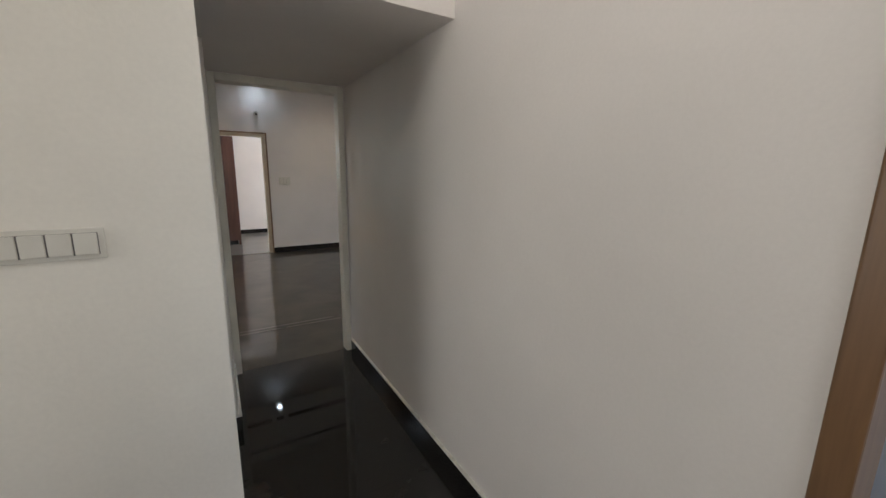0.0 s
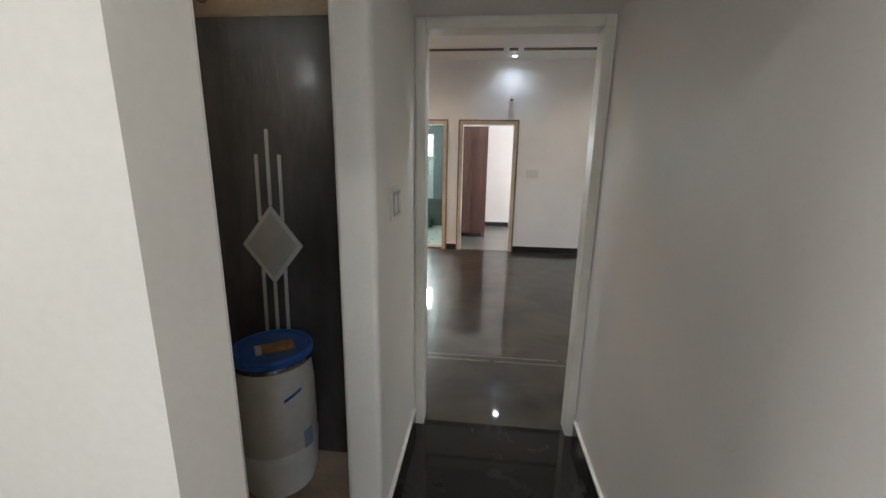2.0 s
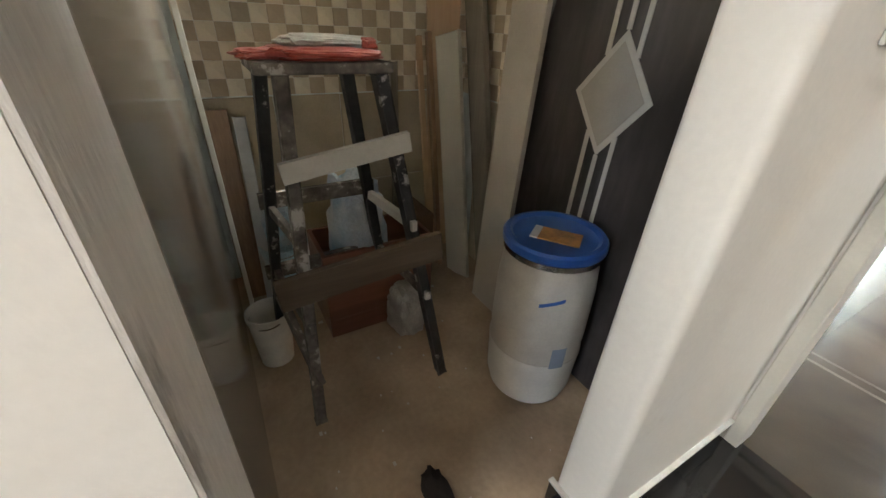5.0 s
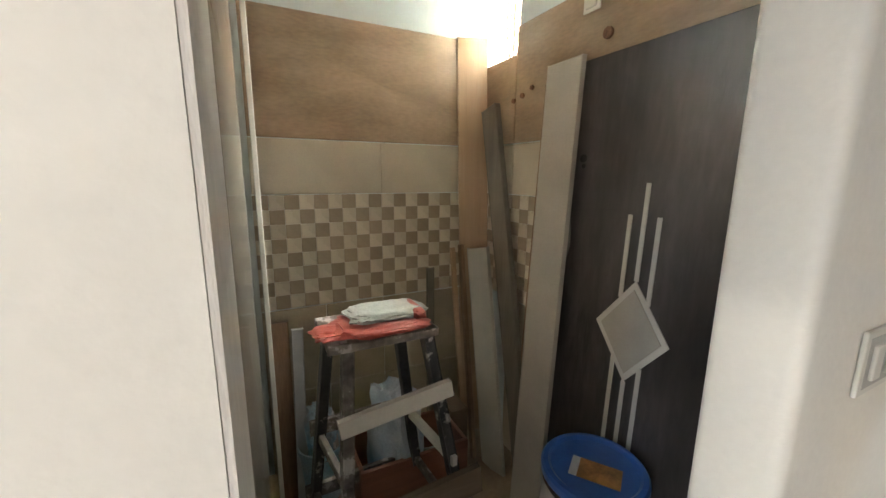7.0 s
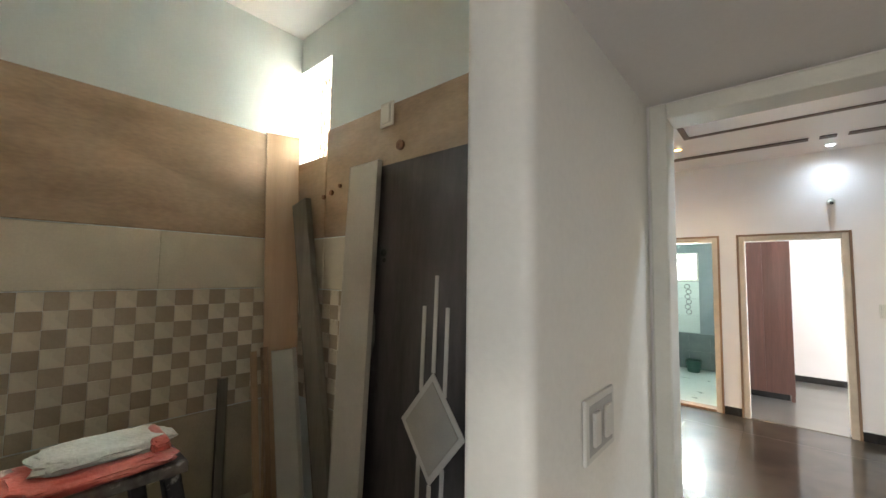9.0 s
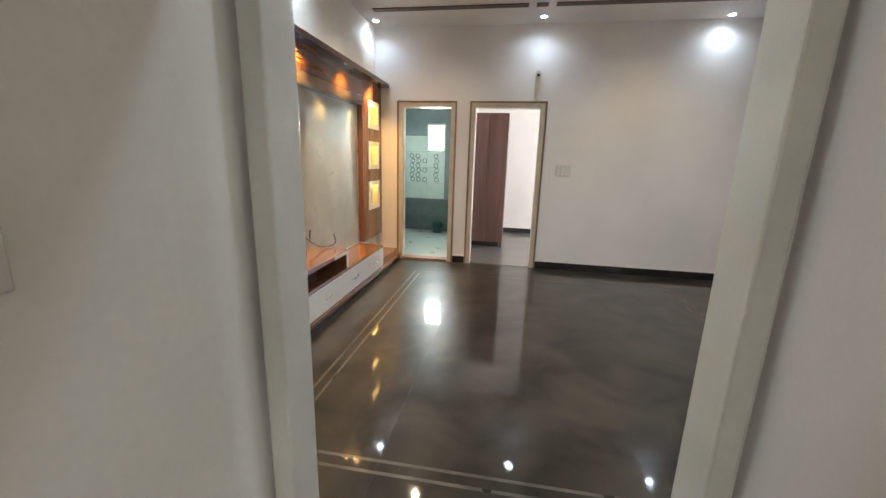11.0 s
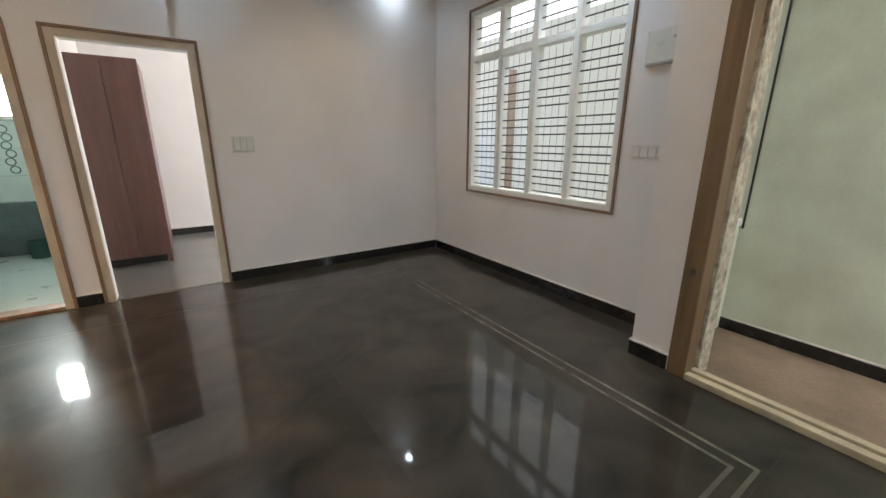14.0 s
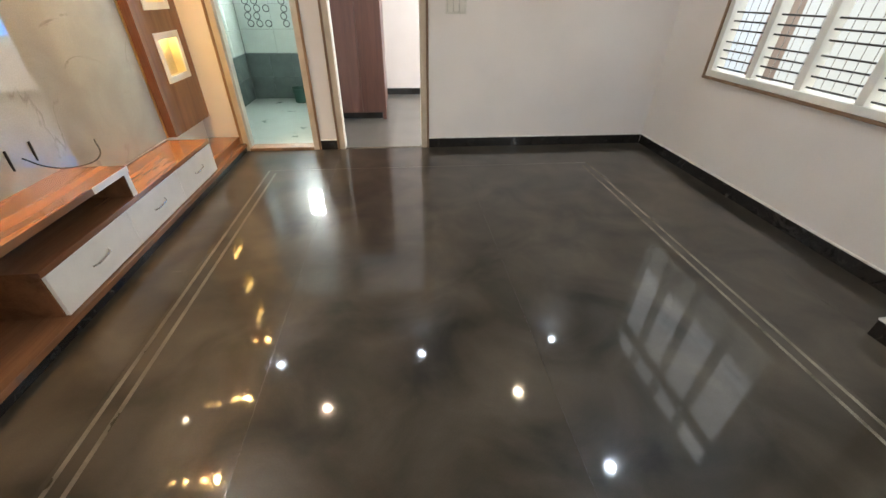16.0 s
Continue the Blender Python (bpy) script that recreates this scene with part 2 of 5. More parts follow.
DOOR_WOOD = wood("main_door_wood", (0.215, 0.135, 0.068), (0.115, 0.068, 0.032), 0.4, axis=2, coat=0.15)
LAMINATE = wood("brown_laminate", (0.27, 0.125, 0.06), (0.15, 0.062, 0.028), 0.2, axis=1, coat=0.5, bump=0.02)
LAMINATE_UP = wood("brown_laminate_upright", (0.26, 0.105, 0.05), (0.135, 0.05, 0.024), 0.22, axis=2, coat=0.4, bump=0.02)
LAMINATE_DARK = wood("dark_canopy_laminate", (0.17, 0.058, 0.02), (0.075, 0.024, 0.01), 0.16, axis=1, coat=0.6, bump=0.02)
WARDROBE = wood("wardrobe_laminate", (0.145, 0.066, 0.048), (0.085, 0.037, 0.027), 0.35, axis=2, coat=0.1, bump=0.02)
WHITE_LAM = material("white_laminate", (0.86, 0.85, 0.81), 0.2, scale=6, vary=0.03, bump=0.0, coat=0.3)
MARBLE = veined("white_marble_sheet", (0.49, 0.49, 0.455), (0.2, 0.18, 0.15), 0.05, scale=1.2, width=0.010, mottle=0.09, strength=0.6, coat=0.9, coat_ior=1.62)
GROOVE_AND_SHADE = wood("ceiling_groove_and_shade", (0.12, 0.075, 0.06), (0.07, 0.045, 0.035), 0.5, axis=0)
WINDOW_WHITE = material("window_frame_white", (0.78, 0.78, 0.72), 0.4, scale=8, vary=0.04, bump=0.04)
IRON = material("grille_iron", (0.045, 0.042, 0.04), 0.5, metal=0.6, scale=20, vary=0.2, bump=0.1)
PLASTIC = material("switch_plastic", (0.66, 0.64, 0.58), 0.3, scale=10, vary=0.02, bump=0.0)
DARK_GAP = material("switch_dark_gap", (0.16, 0.15, 0.14), 0.5, scale=10, vary=0.02, bump=0.0)
PLASTIC_GREY = material("switch_shadow_gap", (0.42, 0.41, 0.385), 0.5, scale=10, vary=0.02, bump=0.0)
LEG_BLACK = material("dark_hole", (0.02, 0.018, 0.016), 0.8)
CHROME = material("brushed_steel", (0.62, 0.61, 0.59), 0.25, metal=1.0, scale=30, vary=0.05, bump=0.0)
LED_COOL = glow("cool_led", (0.8, 0.9, 1.0), 16)
LED_WARM = glow("warm_led", (1.0, 0.5, 0.12), 9)
NICHE_GLOW = material("niche_lining", (0.85, 0.74, 0.48), 0.5, scale=8, vary=0.05, bump=0)
TILE_BAND = material("brown_tile_band", (0.37, 0.262, 0.172), 0.32, scale=2.2, vary=0.16, bump=0.06, fine=30, wear=(0.275, 0.19, 0.12), stretch=(1, 1, 3))
TILE_CREAM = material("cream_wall_tile", (0.61, 0.54, 0.41), 0.3, scale=3, vary=0.06, bump=0.04, random_piece=0.05)
TILE_LIGHT = material("light_check_tile", (0.70, 0.62, 0.485), 0.28, scale=6, vary=0.05, bump=0.05, random_piece=0.12)
TILE_DARK = material("brown_check_tile", (0.40, 0.315, 0.22), 0.3, scale=6, vary=0.08, bump=0.05, random_piece=0.16)
TILE_LOW = material("grey_brown_lower_tile", (0.47, 0.395, 0.285), 0.35, scale=4, vary=0.1, bump=0.06)


# ---- mesh helpers ----
def box(bm, x0, x1, y0, y1, z0, z1, bevel=0.0):
    vs = bmesh.ops.create_cube(bm, size=1)["verts"]
    for v in vs:
        v.co = Vector((x0 + (v.co.x + 0.5) * (x1 - x0), y0 + (v.co.y + 0.5) * (y1 - y0), z0 + (v.co.z + 0.5) * (z1 - z0)))
    if bevel:
        es = {e for v in vs for e in v.link_edges}
        bmesh.ops.bevel(bm, geom=list(es), offset=bevel, segments=2, affect="EDGES", profile=0.5)
    return vs


def tube(bm, a, b, r0, r1=None, n=10):
    a, b = Vector(a), Vector(b)
    d = b - a
    m = Matrix.Translation((a + b) / 2) @ d.to_track_quat("Z", "Y").to_matrix().to_4x4()
    return bmesh.ops.create_cone(bm, cap_ends=True, segments=n, radius1=r0, radius2=r0 if r1 is None else r1, depth=d.length, matrix=m)["verts"]


def beam(bm, a, b, w, d, side=(0, 0, 1), bevel=0.0):
    """A straight bar from a to b, w wide across 'side' and d deep."""
    a, b, side = Vector(a), Vector(b), Vector(side)
    ax = (b - a).normalized()
    u = ax.cross(side).normalized()
    v = u.cross(ax).normalized()
    vs = bmesh.ops.create_cube(bm, size=1)["verts"]
    for p in vs:
        k = p.co.copy()
        p.co = a + (b - a) * (k.z + 0.5) + u * (k.x * d) + v * (k.y * w)
    if bevel:
        es = {e for p in vs for e in p.link_edges}
        bmesh.ops.bevel(bm, geom=list(es), offset=bevel, segments=1, affect="EDGES")
    return vs


def revolve(bm, profile, n=28, origin=(0, 0, 0)):
    o = Vector(origin)
    rings = []
    for r, z in profile:
        rings.append([bm.verts.new(o + Vector((r * math.cos(2 * math.pi * i / n), r * math.sin(2 * math.pi * i / n), z))) for i in range(n)])
    for a, b in zip(rings, rings[1:]):
        for i in range(n):
            bm.faces.new((a[i], a[(i + 1) % n], b[(i + 1) % n], b[i]))
    if profile[0][0] > 0:
        bm.faces.new(rings[0][::-1])
    if profile[-1][0] > 0:
        bm.faces.new(rings[-1])
    return rings


def mesh_of(name, bm, mat, smooth=False):
    bmesh.ops.recalc_face_normals(bm, faces=bm.faces)
    me = bpy.data.meshes.new(name)
    bm.to_mesh(me)
    bm.free()
    me.materials.append(mat)
    if smooth:
        for p in me.polygons:
            p.use_smooth = True
        me.set_sharp_from_angle(angle=radians(35))
    return me


def part(name, bm, mat, parent=None, label="", smooth=False):
    ob = new(name, mesh_of(name, bm, mat, smooth))
    if parent:
        ob.parent = parent
    if label:
        ob["label"] = label
    return ob


def bpart(name, boxes, mat, parent=None, label="", bevel=0.0):
    """One mesh of a few boxes (x0, x1, y0, y1, z0, z1)."""
    bm = bmesh.new()
    for b in boxes:
        box(bm, *b, bevel=bevel)
    return part(name, bm, mat, parent, label)


def thing(name, label, category, group="", kind=""):
    return tagged(new(name), label, category, group, kind)


def setting(name, boxes, mat, label, category="wall", bevel=0.0):
    return tagged(bpart(name, boxes, mat, bevel=bevel), label, category, kind="structure")


# ---- walls, floors, ceilings ----
H = 3.0
setting("wall_living_far", [(-2.3, -0.78, 8.0, 8.14, 0, H), (-0.78, -0.02, 8.0, 8.14, 2.11, H), (-0.02, 0.18, 8.0, 8.14, 0, H), (0.18, 1.105, 8.0, 8.14, 2.11, H), (1.105, 3.66, 8.0, 8.14, 0, H)], PAINT, "smooth off-white painted living room wall with two doorways")
setting("wall_living_window", [(3.515, 3.66, 5.06, 5.575, 0, H), (3.515, 3.66, 5.575, 7.345, 0, 0.815), (3.515, 3.66, 5.575, 7.345, 2.58, H), (3.515, 3.66, 7.345, 8.0, 0, H)], PAINT, "off-white painted wall around a large grilled window")
setting("wall_main_door", [(3.1, 3.515, 4.822, 5.06, 0, H), (3.1, 3.3, 3.78, 4.822, 2.1, H), (3.1, 3.3, 3.3, 3.78, 0, H)], PAINT, "off-white painted wall around the main door")
setting("wall_living_tv", [(-1.25, -1.1, 3.56, 8.0, 0, H)], PAINT_CREAM, "cream painted wall behind the media unit")
setting("wall_living_near", [(-1.25, 0.247, 3.47, 3.56, 0, H), (0.247, 1.145, 3.47, 3.56, 2.11, H), (0.247, 0.256, 3.47, 3.56, 0, 2.11), (1.136, 1.145, 3.47, 3.56, 0, 2.11), (1.145, 3.3, 3.47, 3.56, 0, H)], PAINT, "off-white painted wall with the corridor opening")
bm = bmesh.new()
box(bm, 0.11, 0.247, 2.75, 3.47, 0, H)
arris = [e for e in bm.edges if abs(e.verts[0].co.z - e.verts[1].co.z) > 1 and e.verts[0].co.y < 2.8]
bmesh.ops.bevel(bm, geom=arris, offset=0.022, segments=5, affect="EDGES", profile=0.5)
box(bm, 0.11, 0.247, 2.02, 2.7505, 2.12, H)
tagged(part("wall_corridor_switch", bm, PAINT_CREAM, smooth=True), "cream painted corridor wall beside the store opening", "wall", kind="structure")
setting("wall_switchboard", [(-2.4, 0.228, 1.9, 2.02, 0, H)], PAINT_CREAM, "cream painted wall carrying a long switchboard")
setting("wall_corridor_side", [(1.145, 1.3, 0.59, 3.47, 0, H), (1.145, 1.3, -0.3, 0.59, 2.1, H), (1.145, 1.3, -1.75, -0.3, 0, H)], PAINT, "off-white painted corridor side wall")
# Unseen back wall; its opening is added for the lamp.
setting("wall_front_back", [(-2.4, -0.5, -1.75, -1.6, 0, H), (-0.5, 0.9, -1.75, -1.6, 0, 0.85), (-0.5, 0.9, -1.75, -1.6, 2.25, H), (0.9, 1.3, -1.75, -1.6, 0, H)], PAINT, "off-white painted back wall with an added, unseen opening")
# The opening is added to let the left lamp's light in.
setting("wall_front_side", [(-2.55, -2.4, -1.75, 0.8, 0, H), (-2.55, -2.4, 0.8, 1.7, 0, 0.82), (-2.55, -2.4, 0.8, 1.7, 2.28, H), (-2.55, -2.4, 1.7, 2.02, 0, H)], PAINT, "off-white painted side wall with an added opening, out of view")
# Closing walls out of view; the opening is added for the bluish lamp.
setting("wall_side_room", [(2.5, 2.6, -1.75, 3.5, 0, H), (1.3, 1.6, -1.75, -1.65, 0, H), (2.3, 2.5, -1.75, -1.65, 0, H), (1.6, 2.3, -1.75, -1.65, 0, 0.7), (1.6, 2.3, -1.75, -1.65, 2.3, H)], PAINT, "off-white wall of the unseen side room with an added opening")
setting("wall_store_back", [(-1.72, -1.58, 2.02, 3.62, 0, H)], PAINT_PALE, "pale painted upper wall of the store room")
setting("wall_store_side", [(-1.58, -1.257, 3.334, 3.47, 0, 2.235), (-1.58, -1.257, 3.334, 3.62, 2.79, H), (-1.257, 0.11, 3.334, 3.47, 0, H), (-1.58, -1.25, 3.47, 3.62, 0, 2.235)], PAINT_PALE, "pale painted store wall with a small ventilator opening")
setting("ceiling_store", [(-1.72, 0.11, 2.02, 3.62, H, H + 0.12)], CEILING, "white painted store ceiling", "ceiling")
setting("ceiling_front", [(-2.55, 2.6, -1.75, 1.9, H, H + 0.12)], CEILING, "white painted ceiling", "ceiling")
setting("loft_slab", [(0.247, 1.145, 1.9, 3.47, 2.12, 2.24), (0.247, 1.145, 1.9, 2.0, 2.24, H)], PAINT, "low painted loft slab over the corridor", "ceiling")
setting("floor_store", [(-1.58, 0.11, 2.02, 3.334, -0.1, 0.003)], DUST_FLOOR, "dusty brown cement floor of the store room", "floor")

# living room ceiling with a raised tray
bm = bmesh.new()
TX0, TX1, TY0, TY1 = -0.09, 1.97, 4.75, 6.62
for b in [(-1.25, TX0, 3.56, 8.0, H, H + 0.1), (TX1, 3.66, 3.56, 8.0, H, H + 0.1), (TX0, TX1, 3.56, TY0, H, H + 0.1), (TX0, TX1, TY1, 8.0, H, H + 0.1), (TX0 - 0.1, TX1 + 0.1, TY0 - 0.1, TY1 + 0.1, H + 0.16, H + 0.26)]:
    box(bm, *b)
for b in [(TX0 - 0.1, TX0, TY0 - 0.1, TY1 + 0.1, H + 0.1, H + 0.16), (TX1, TX1 + 0.1, TY0 - 0.1, TY1 + 0.1, H + 0.1, H + 0.16), (TX0, TX1, TY0 - 0.1, TY0, H + 0.1, H + 0.16), (TX0, TX1, TY1, TY1 + 0.1, H + 0.1, H + 0.16)]:
    box(bm, *b)
tagged(part("ceiling_living", bm, CEILING), "white false ceiling with a raised rectangular tray", "ceiling", kind="structure")

# dark bands on the living ceiling; the tray ring paints its shaded sides
bm = bmesh.new()
for b in [(TX0 - 0.05, TX0, TY0 - 0.05, TY1 + 0.05, H - 0.012, H - 0.002), (TX1, TX1 + 0.05, TY0 - 0.05, TY1 + 0.05, H - 0.012, H - 0.002), (TX0, TX1, TY1, TY1 + 0.05, H - 0.012, H - 0.002), (TX0, TX1, TY0 - 0.05, TY0, H - 0.012, H - 0.002)]:
    box(bm, *b)
for b in [(-0.9, 0.8, 7.36, 7.45, H - 0.012, H - 0.002), (0.88, 1.0, 7.36, 7.45, H - 0.012, H - 0.002), (1.08, 3.0, 7.36, 7.45, H - 0.012, H - 0.002)]:
    box(bm, *b)
tagged(part("ceiling_trim", bm, GROOVE_AND_SHADE), "dark brown ceiling bands, the ring round the tray painted for shade", "trim", kind="structure")

# bedroom and bath shells
# The opening in the right-hand wall is added for the bedroom lamp.
setting("wall_bedroom", [(0.05, 2.05, 10.62, 10.77, 0, H), (2.05, 3.4, 10.62, 10.77, 0, 0.75), (2.05, 3.4, 10.62, 10.77, 2.05, H), (3.4, 4.2, 10.62, 10.77, 0, H), (4.05, 4.2, 8.14, 8.85, 0, H), (4.05, 4.2, 8.85, 10.15, 0, 0.85), (4.05, 4.2, 8.85, 10.15, 2.15, H), (4.05, 4.2, 10.15, 10.62, 0, H), (-0.06, 0.05, 8.14, 10.77, 0, H)], PAINT, "bright white painted bedroom walls with an unseen side opening added")
setting("ceiling_bedroom", [(-1.6, 4.2, 8.14, 10.77, H, H + 0.1)], CEILING, "white bedroom ceiling", "ceiling")
setting("floor_bedroom", [(-0.06, 4.2, 8.0, 10.77, -0.1, 0.0)], FLOOR_BED, "polished grey granite bedroom floor", "floor")
setting("wall_bath", [(-1.5, -1.36, 8.14, 10.55, 0, H), (-1.36, -0.9, 10.4, 10.55, 0, H), (-0.9, -0.54, 10.4, 10.55, 0, 1.55), (-0.9, -0.54, 10.4, 10.55, 2.06, H), (-0.54, -0.06, 10.4, 10.55, 0, H)], BATH_GREY, "grey-green painted bathroom walls")
setting("floor_bath", [(-1.36, -0.06, 8.0, 10.4, -0.1, 0.002)], TEAL_FLOOR, "pale grey-green tiled bathroom floor", "floor")

# porch
setting("wall_porch", [(4.32, 4.45, 1.9, 5.06, -0.13, H), (3.67, 4.1, 5.0, 5.06, -0.13, H), (4.1, 4.32, 5.0, 5.06, -0.13, 0.76)], PAINT_PORCH, "stained pale green porch wall")
setting("floor_porch", [(3.302, 4.32, 2.0, 9.0, -0.25, -0.13), (3.1, 3.302, 3.78, 4.70, -0.25, -0.006)], material("brown_porch_floor", (0.25, 0.18, 0.125), 0.75, scale=3, vary=0.14, bump=0.2, fine=50, wear=(0.18, 0.125, 0.085)), "brown dusty porch floor", "floor")
setting("ceiling_porch", [(3.3, 4.45, 1.9, 4.97, H - 0.2, H - 0.05)], CEILING, "white porch slab", "ceiling")
setting("ground", [(-60, 60, -60, 60, -0.4, -0.3)], DUST_FLOOR, "bare earth ground around the house", "ground")

# skirtings
def skirting(name, runs, z=0.0):
    root = thing(name, "polished black granite skirting with a pale top line", "baseboard", kind="structure")
    for r in runs:
        x0, x1, y0, y1 = r
        bpart("skirting_board", [(x0, x1, y0, y1, z, z + 0.095)], SKIRT, root, bevel=0.002)
        bpart("top_line", [(x0 - 0.002, x1 + 0.002, y0 - 0.002, y1 + 0.002, z + 0.0955, z + 0.105)], SKIRT_EDGE, root)


skirting("baseboard_living", [(1.12, 3.503, 7.988, 7.999, ), (-0.005, 0.165, 7.988, 7.999), (3.503, 3.514, 5.06, 7.987), (3.088, 3.099, 4.832, 5.07), (3.1, 3.5, 5.061, 5.072), (1.16, 3.09, 3.561, 3.572)])
skirting("baseboard_corridor", [(1.132, 1.144, 0.7, 3.45), (0.248, 0.259, 2.74, 3.45), (0.10, 0.259, 2.737, 2.749), (0.229, 0.24, 1.89, 2.02), (-2.3, 0.24, 1.888, 1.899)])
skirting("baseboard_bedroom", [(0.06, 4.04, 10.608, 10.619)])
skirting("baseboard_porch", [(4.308, 4.319, 2.0, 4.998)], -0.13)

# door frames: a painted inner frame and a wooden architrave
def door_frame(name, label, x0, x1, yf, top, mats, deep=0.14):
    root = thing(name, label, "door frame", kind="structure")
    w = 0.055
    for nm, b in (("jamb", (x0, x0 + w, yf - 0.012, yf + deep, 0, top)), ("jamb", (x1 - w, x1, yf - 0.012, yf + deep, 0, top)), ("head", (x0 + w, x1 - w, yf - 0.012, yf + deep, top - w, top))):
        bpart(nm, [b[:3] + (yf + 0.05,) + b[4:]], mats[0], root, bevel=0.004)
        # Rear part of the frame coloured white, painting the light on the reveal.
        bpart("lining", [b[:2] + (yf + 0.0505,) + b[3:]], WINDOW_WHITE, root, "inner reveal coloured white for the light falling on it", bevel=0.003)
    t = 0.022
    for nm, b in (("architrave", (x0 - t, x0, yf - 0.02, yf - 0.001, 0, top + t)), ("architrave", (x1, x1 + t, yf - 0.02, yf - 0.001, 0, top + t)), ("architrave", (x0, x1, yf - 0.02, yf - 0.001, top, top + t))):
        bpart(nm, [b], mats[1], root, bevel=0.003)
    return root


bed_frame = door_frame("door_1", "open bedroom doorway with cream frame and thin brown edge", 0.185, 1.1, 8.0, 2.105, (DOOR_TAN, TRIM_BROWN))
bath_frame = door_frame("door_2", "open bathroom doorway with cream frame and brown edge", -0.775, -0.025, 8.0, 2.105, (DOOR_TAN, TRIM_WOOD))
bpart("threshold", [(-0.72, -0.08, 7.985, 8.13, 0, 0.03)], TRIM_WOOD, bath_frame, "low wooden threshold", bevel=0.004)

# Pale strip paints the bright line of light on the bedroom doorway floor.
bpart("threshold", [(0.24, 1.045, 8.0005, 8.03, 0.0, 0.004)], INLAY, bed_frame, "pale strip painted for the line of light across the doorway")

# corridor opening frame
root = thing("door_3", "cream painted frame of the corridor opening", "door frame", kind="structure")
for nm, b in (("jamb", (0.256, 0.302, 3.455, 3.562, 0, 2.112)), ("jamb", (1.092, 1.136, 3.455, 3.562, 0, 2.112)), ("head", (0.302, 1.092, 3.455, 3.562, 2.065, 2.112))):
    bpart(nm, [b], FRAME_PAINT, root, bevel=0.005)

# side door frame in the corridor wall
DARK_TEAK = wood("dark_teak", (0.19, 0.10, 0.045), (0.10, 0.05, 0.022), 0.4, axis=2)
root = thing("door_4", "brown teak door frame beside the corridor", "door frame", kind="structure")
for nm, b in (("jamb", (1.130, 1.3, 0.552, 0.608, 0, 2.1)), ("jamb", (1.130, 1.3, -0.3, -0.22, 0, 2.1)), ("head", (1.130, 1.3, -0.22, 0.552, 2.02, 2.1))):
    bpart(nm, [b], DARK_TEAK, root, bevel=0.005)

# main door frame
root = thing("door_5", "heavy brown wooden main door frame with pale threshold", "door frame", kind="structure")
for nm, b in (("jamb", (3.075, 3.2, 4.72, 4.822, 0, 2.1)), ("jamb", (3.075, 3.2, 3.78, 3.88, 0, 2.1)), ("head", (3.075, 3.2, 3.88, 4.72, 2.0, 2.1))):
    bpart(nm, [b], DOOR_WOOD, root, bevel=0.006)
bpart("threshold", [(3.075, 3.125, 3.88, 4.72, 0, 0.04)], THRESH, root, "cream painted threshold", bevel=0.004)
bpart("threshold", [(3.125, 3.155, 3.88, 4.72, 0, 0.022)], DOOR_WOOD, root, "dark rebate in the threshold")
bpart("threshold", [(3.155, 3.2, 3.88, 4.72, 0, 0.04)], THRESH, root, "cream painted threshold", bevel=0.004)
bpart("reveal", [(3.2, 3.335, 4.70, 4.822, -0.13, 2.1)], REVEAL, root, "rough unpainted masonry reveal", bevel=0.004)
bpart("latch_plate", [(3.068, 3.075, 4.755, 4.78, 0.62, 0.66)], CHROME, root, "small steel latch plate")

# ---- granite floor of the hall and corridor, slab by slab ----
floor = setting("floor", [(-2.5, 3.1, -1.75, 8.0, -0.12, -0.012), (3.1, 3.6, 5.0, 8.0, -0.12, -0.012), (1.3, 2.6, -1.75, 3.5, -0.12, -0.012)], SKIRT, "dark joint bed under the granite floor", "floor")


def slab(x0, x1, y0, y1, mat=None):
    g = 0.0003
    bm = bmesh.new()
    box(bm, x0 + g, x1 - g, y0 + g, y1 - g, -0.012, 0.0)
    part("slab", bm, mat or FLOOR, floor)


BX0, BX1, BY0, BY1, BW = -0.40, 2.66, 4.22, 7.44, 0.018
for y0, y1 in ((3.5, 4.2), (4.2, 5.9), (5.9, 7.46), (7.46, 8.0)):
    for x0, x1 in ((-1.25, -0.42), (-0.42, 0.2), (0.2, 1.42), (1.42, 2.68), (2.68, 3.52)):
        if x1 > 3.1 and y0 < 5.0:
            slab(x0, 3.1, y0, y1)
            if y1 > 5.06:
                slab(3.1, x1, 5.06, y1)
        else:
            slab(x0, x1, y0, y1)
for y0, y1 in ((-1.75, 0.4), (0.4, 1.95), (1.95, 3.5)):
    for x0, x1 in ((-2.5, -0.6), (-0.6, 0.24), (0.24, 1.145)):
        if not (y0 > 1.9 and x1 < 0.24):
            slab(x0, x1, y0, y1, FLOOR_BLACK)
slab(1.145, 2.5, -1.7, 3.5)


# Darker inlay copy, its colour offsets the warm lamps' light on these strips.
INLAY_DIM = material("dim_inlay_strip", (0.08, 0.069, 0.054), 0.3, scale=6, vary=0.3, bump=0)


def inlay(x0, x1, y0, y1):
    bm = bmesh.new()
    box(bm, x0, x1, y0, y1, -0.01, 0.0006)
    part("inlay_strip", bm, INLAY if x0 > 1 else INLAY_DIM, floor, "pale stone inlay strip")


for d in (0.0, 0.07):
    inlay(BX1 - d - BW, BX1 - d, BY0 + d, BY1 - d)
    inlay(BX0 + d, BX0 + d + BW, BY0 + d, BY1 - d)
inlay(BX0 + BW, BX1 - BW, BY1 - 0.006, BY1)
for d in (0.0, 0.07):
    inlay(BX0 + d + BW, BX1 - d - BW, BY0 + d, BY0 + d + BW)

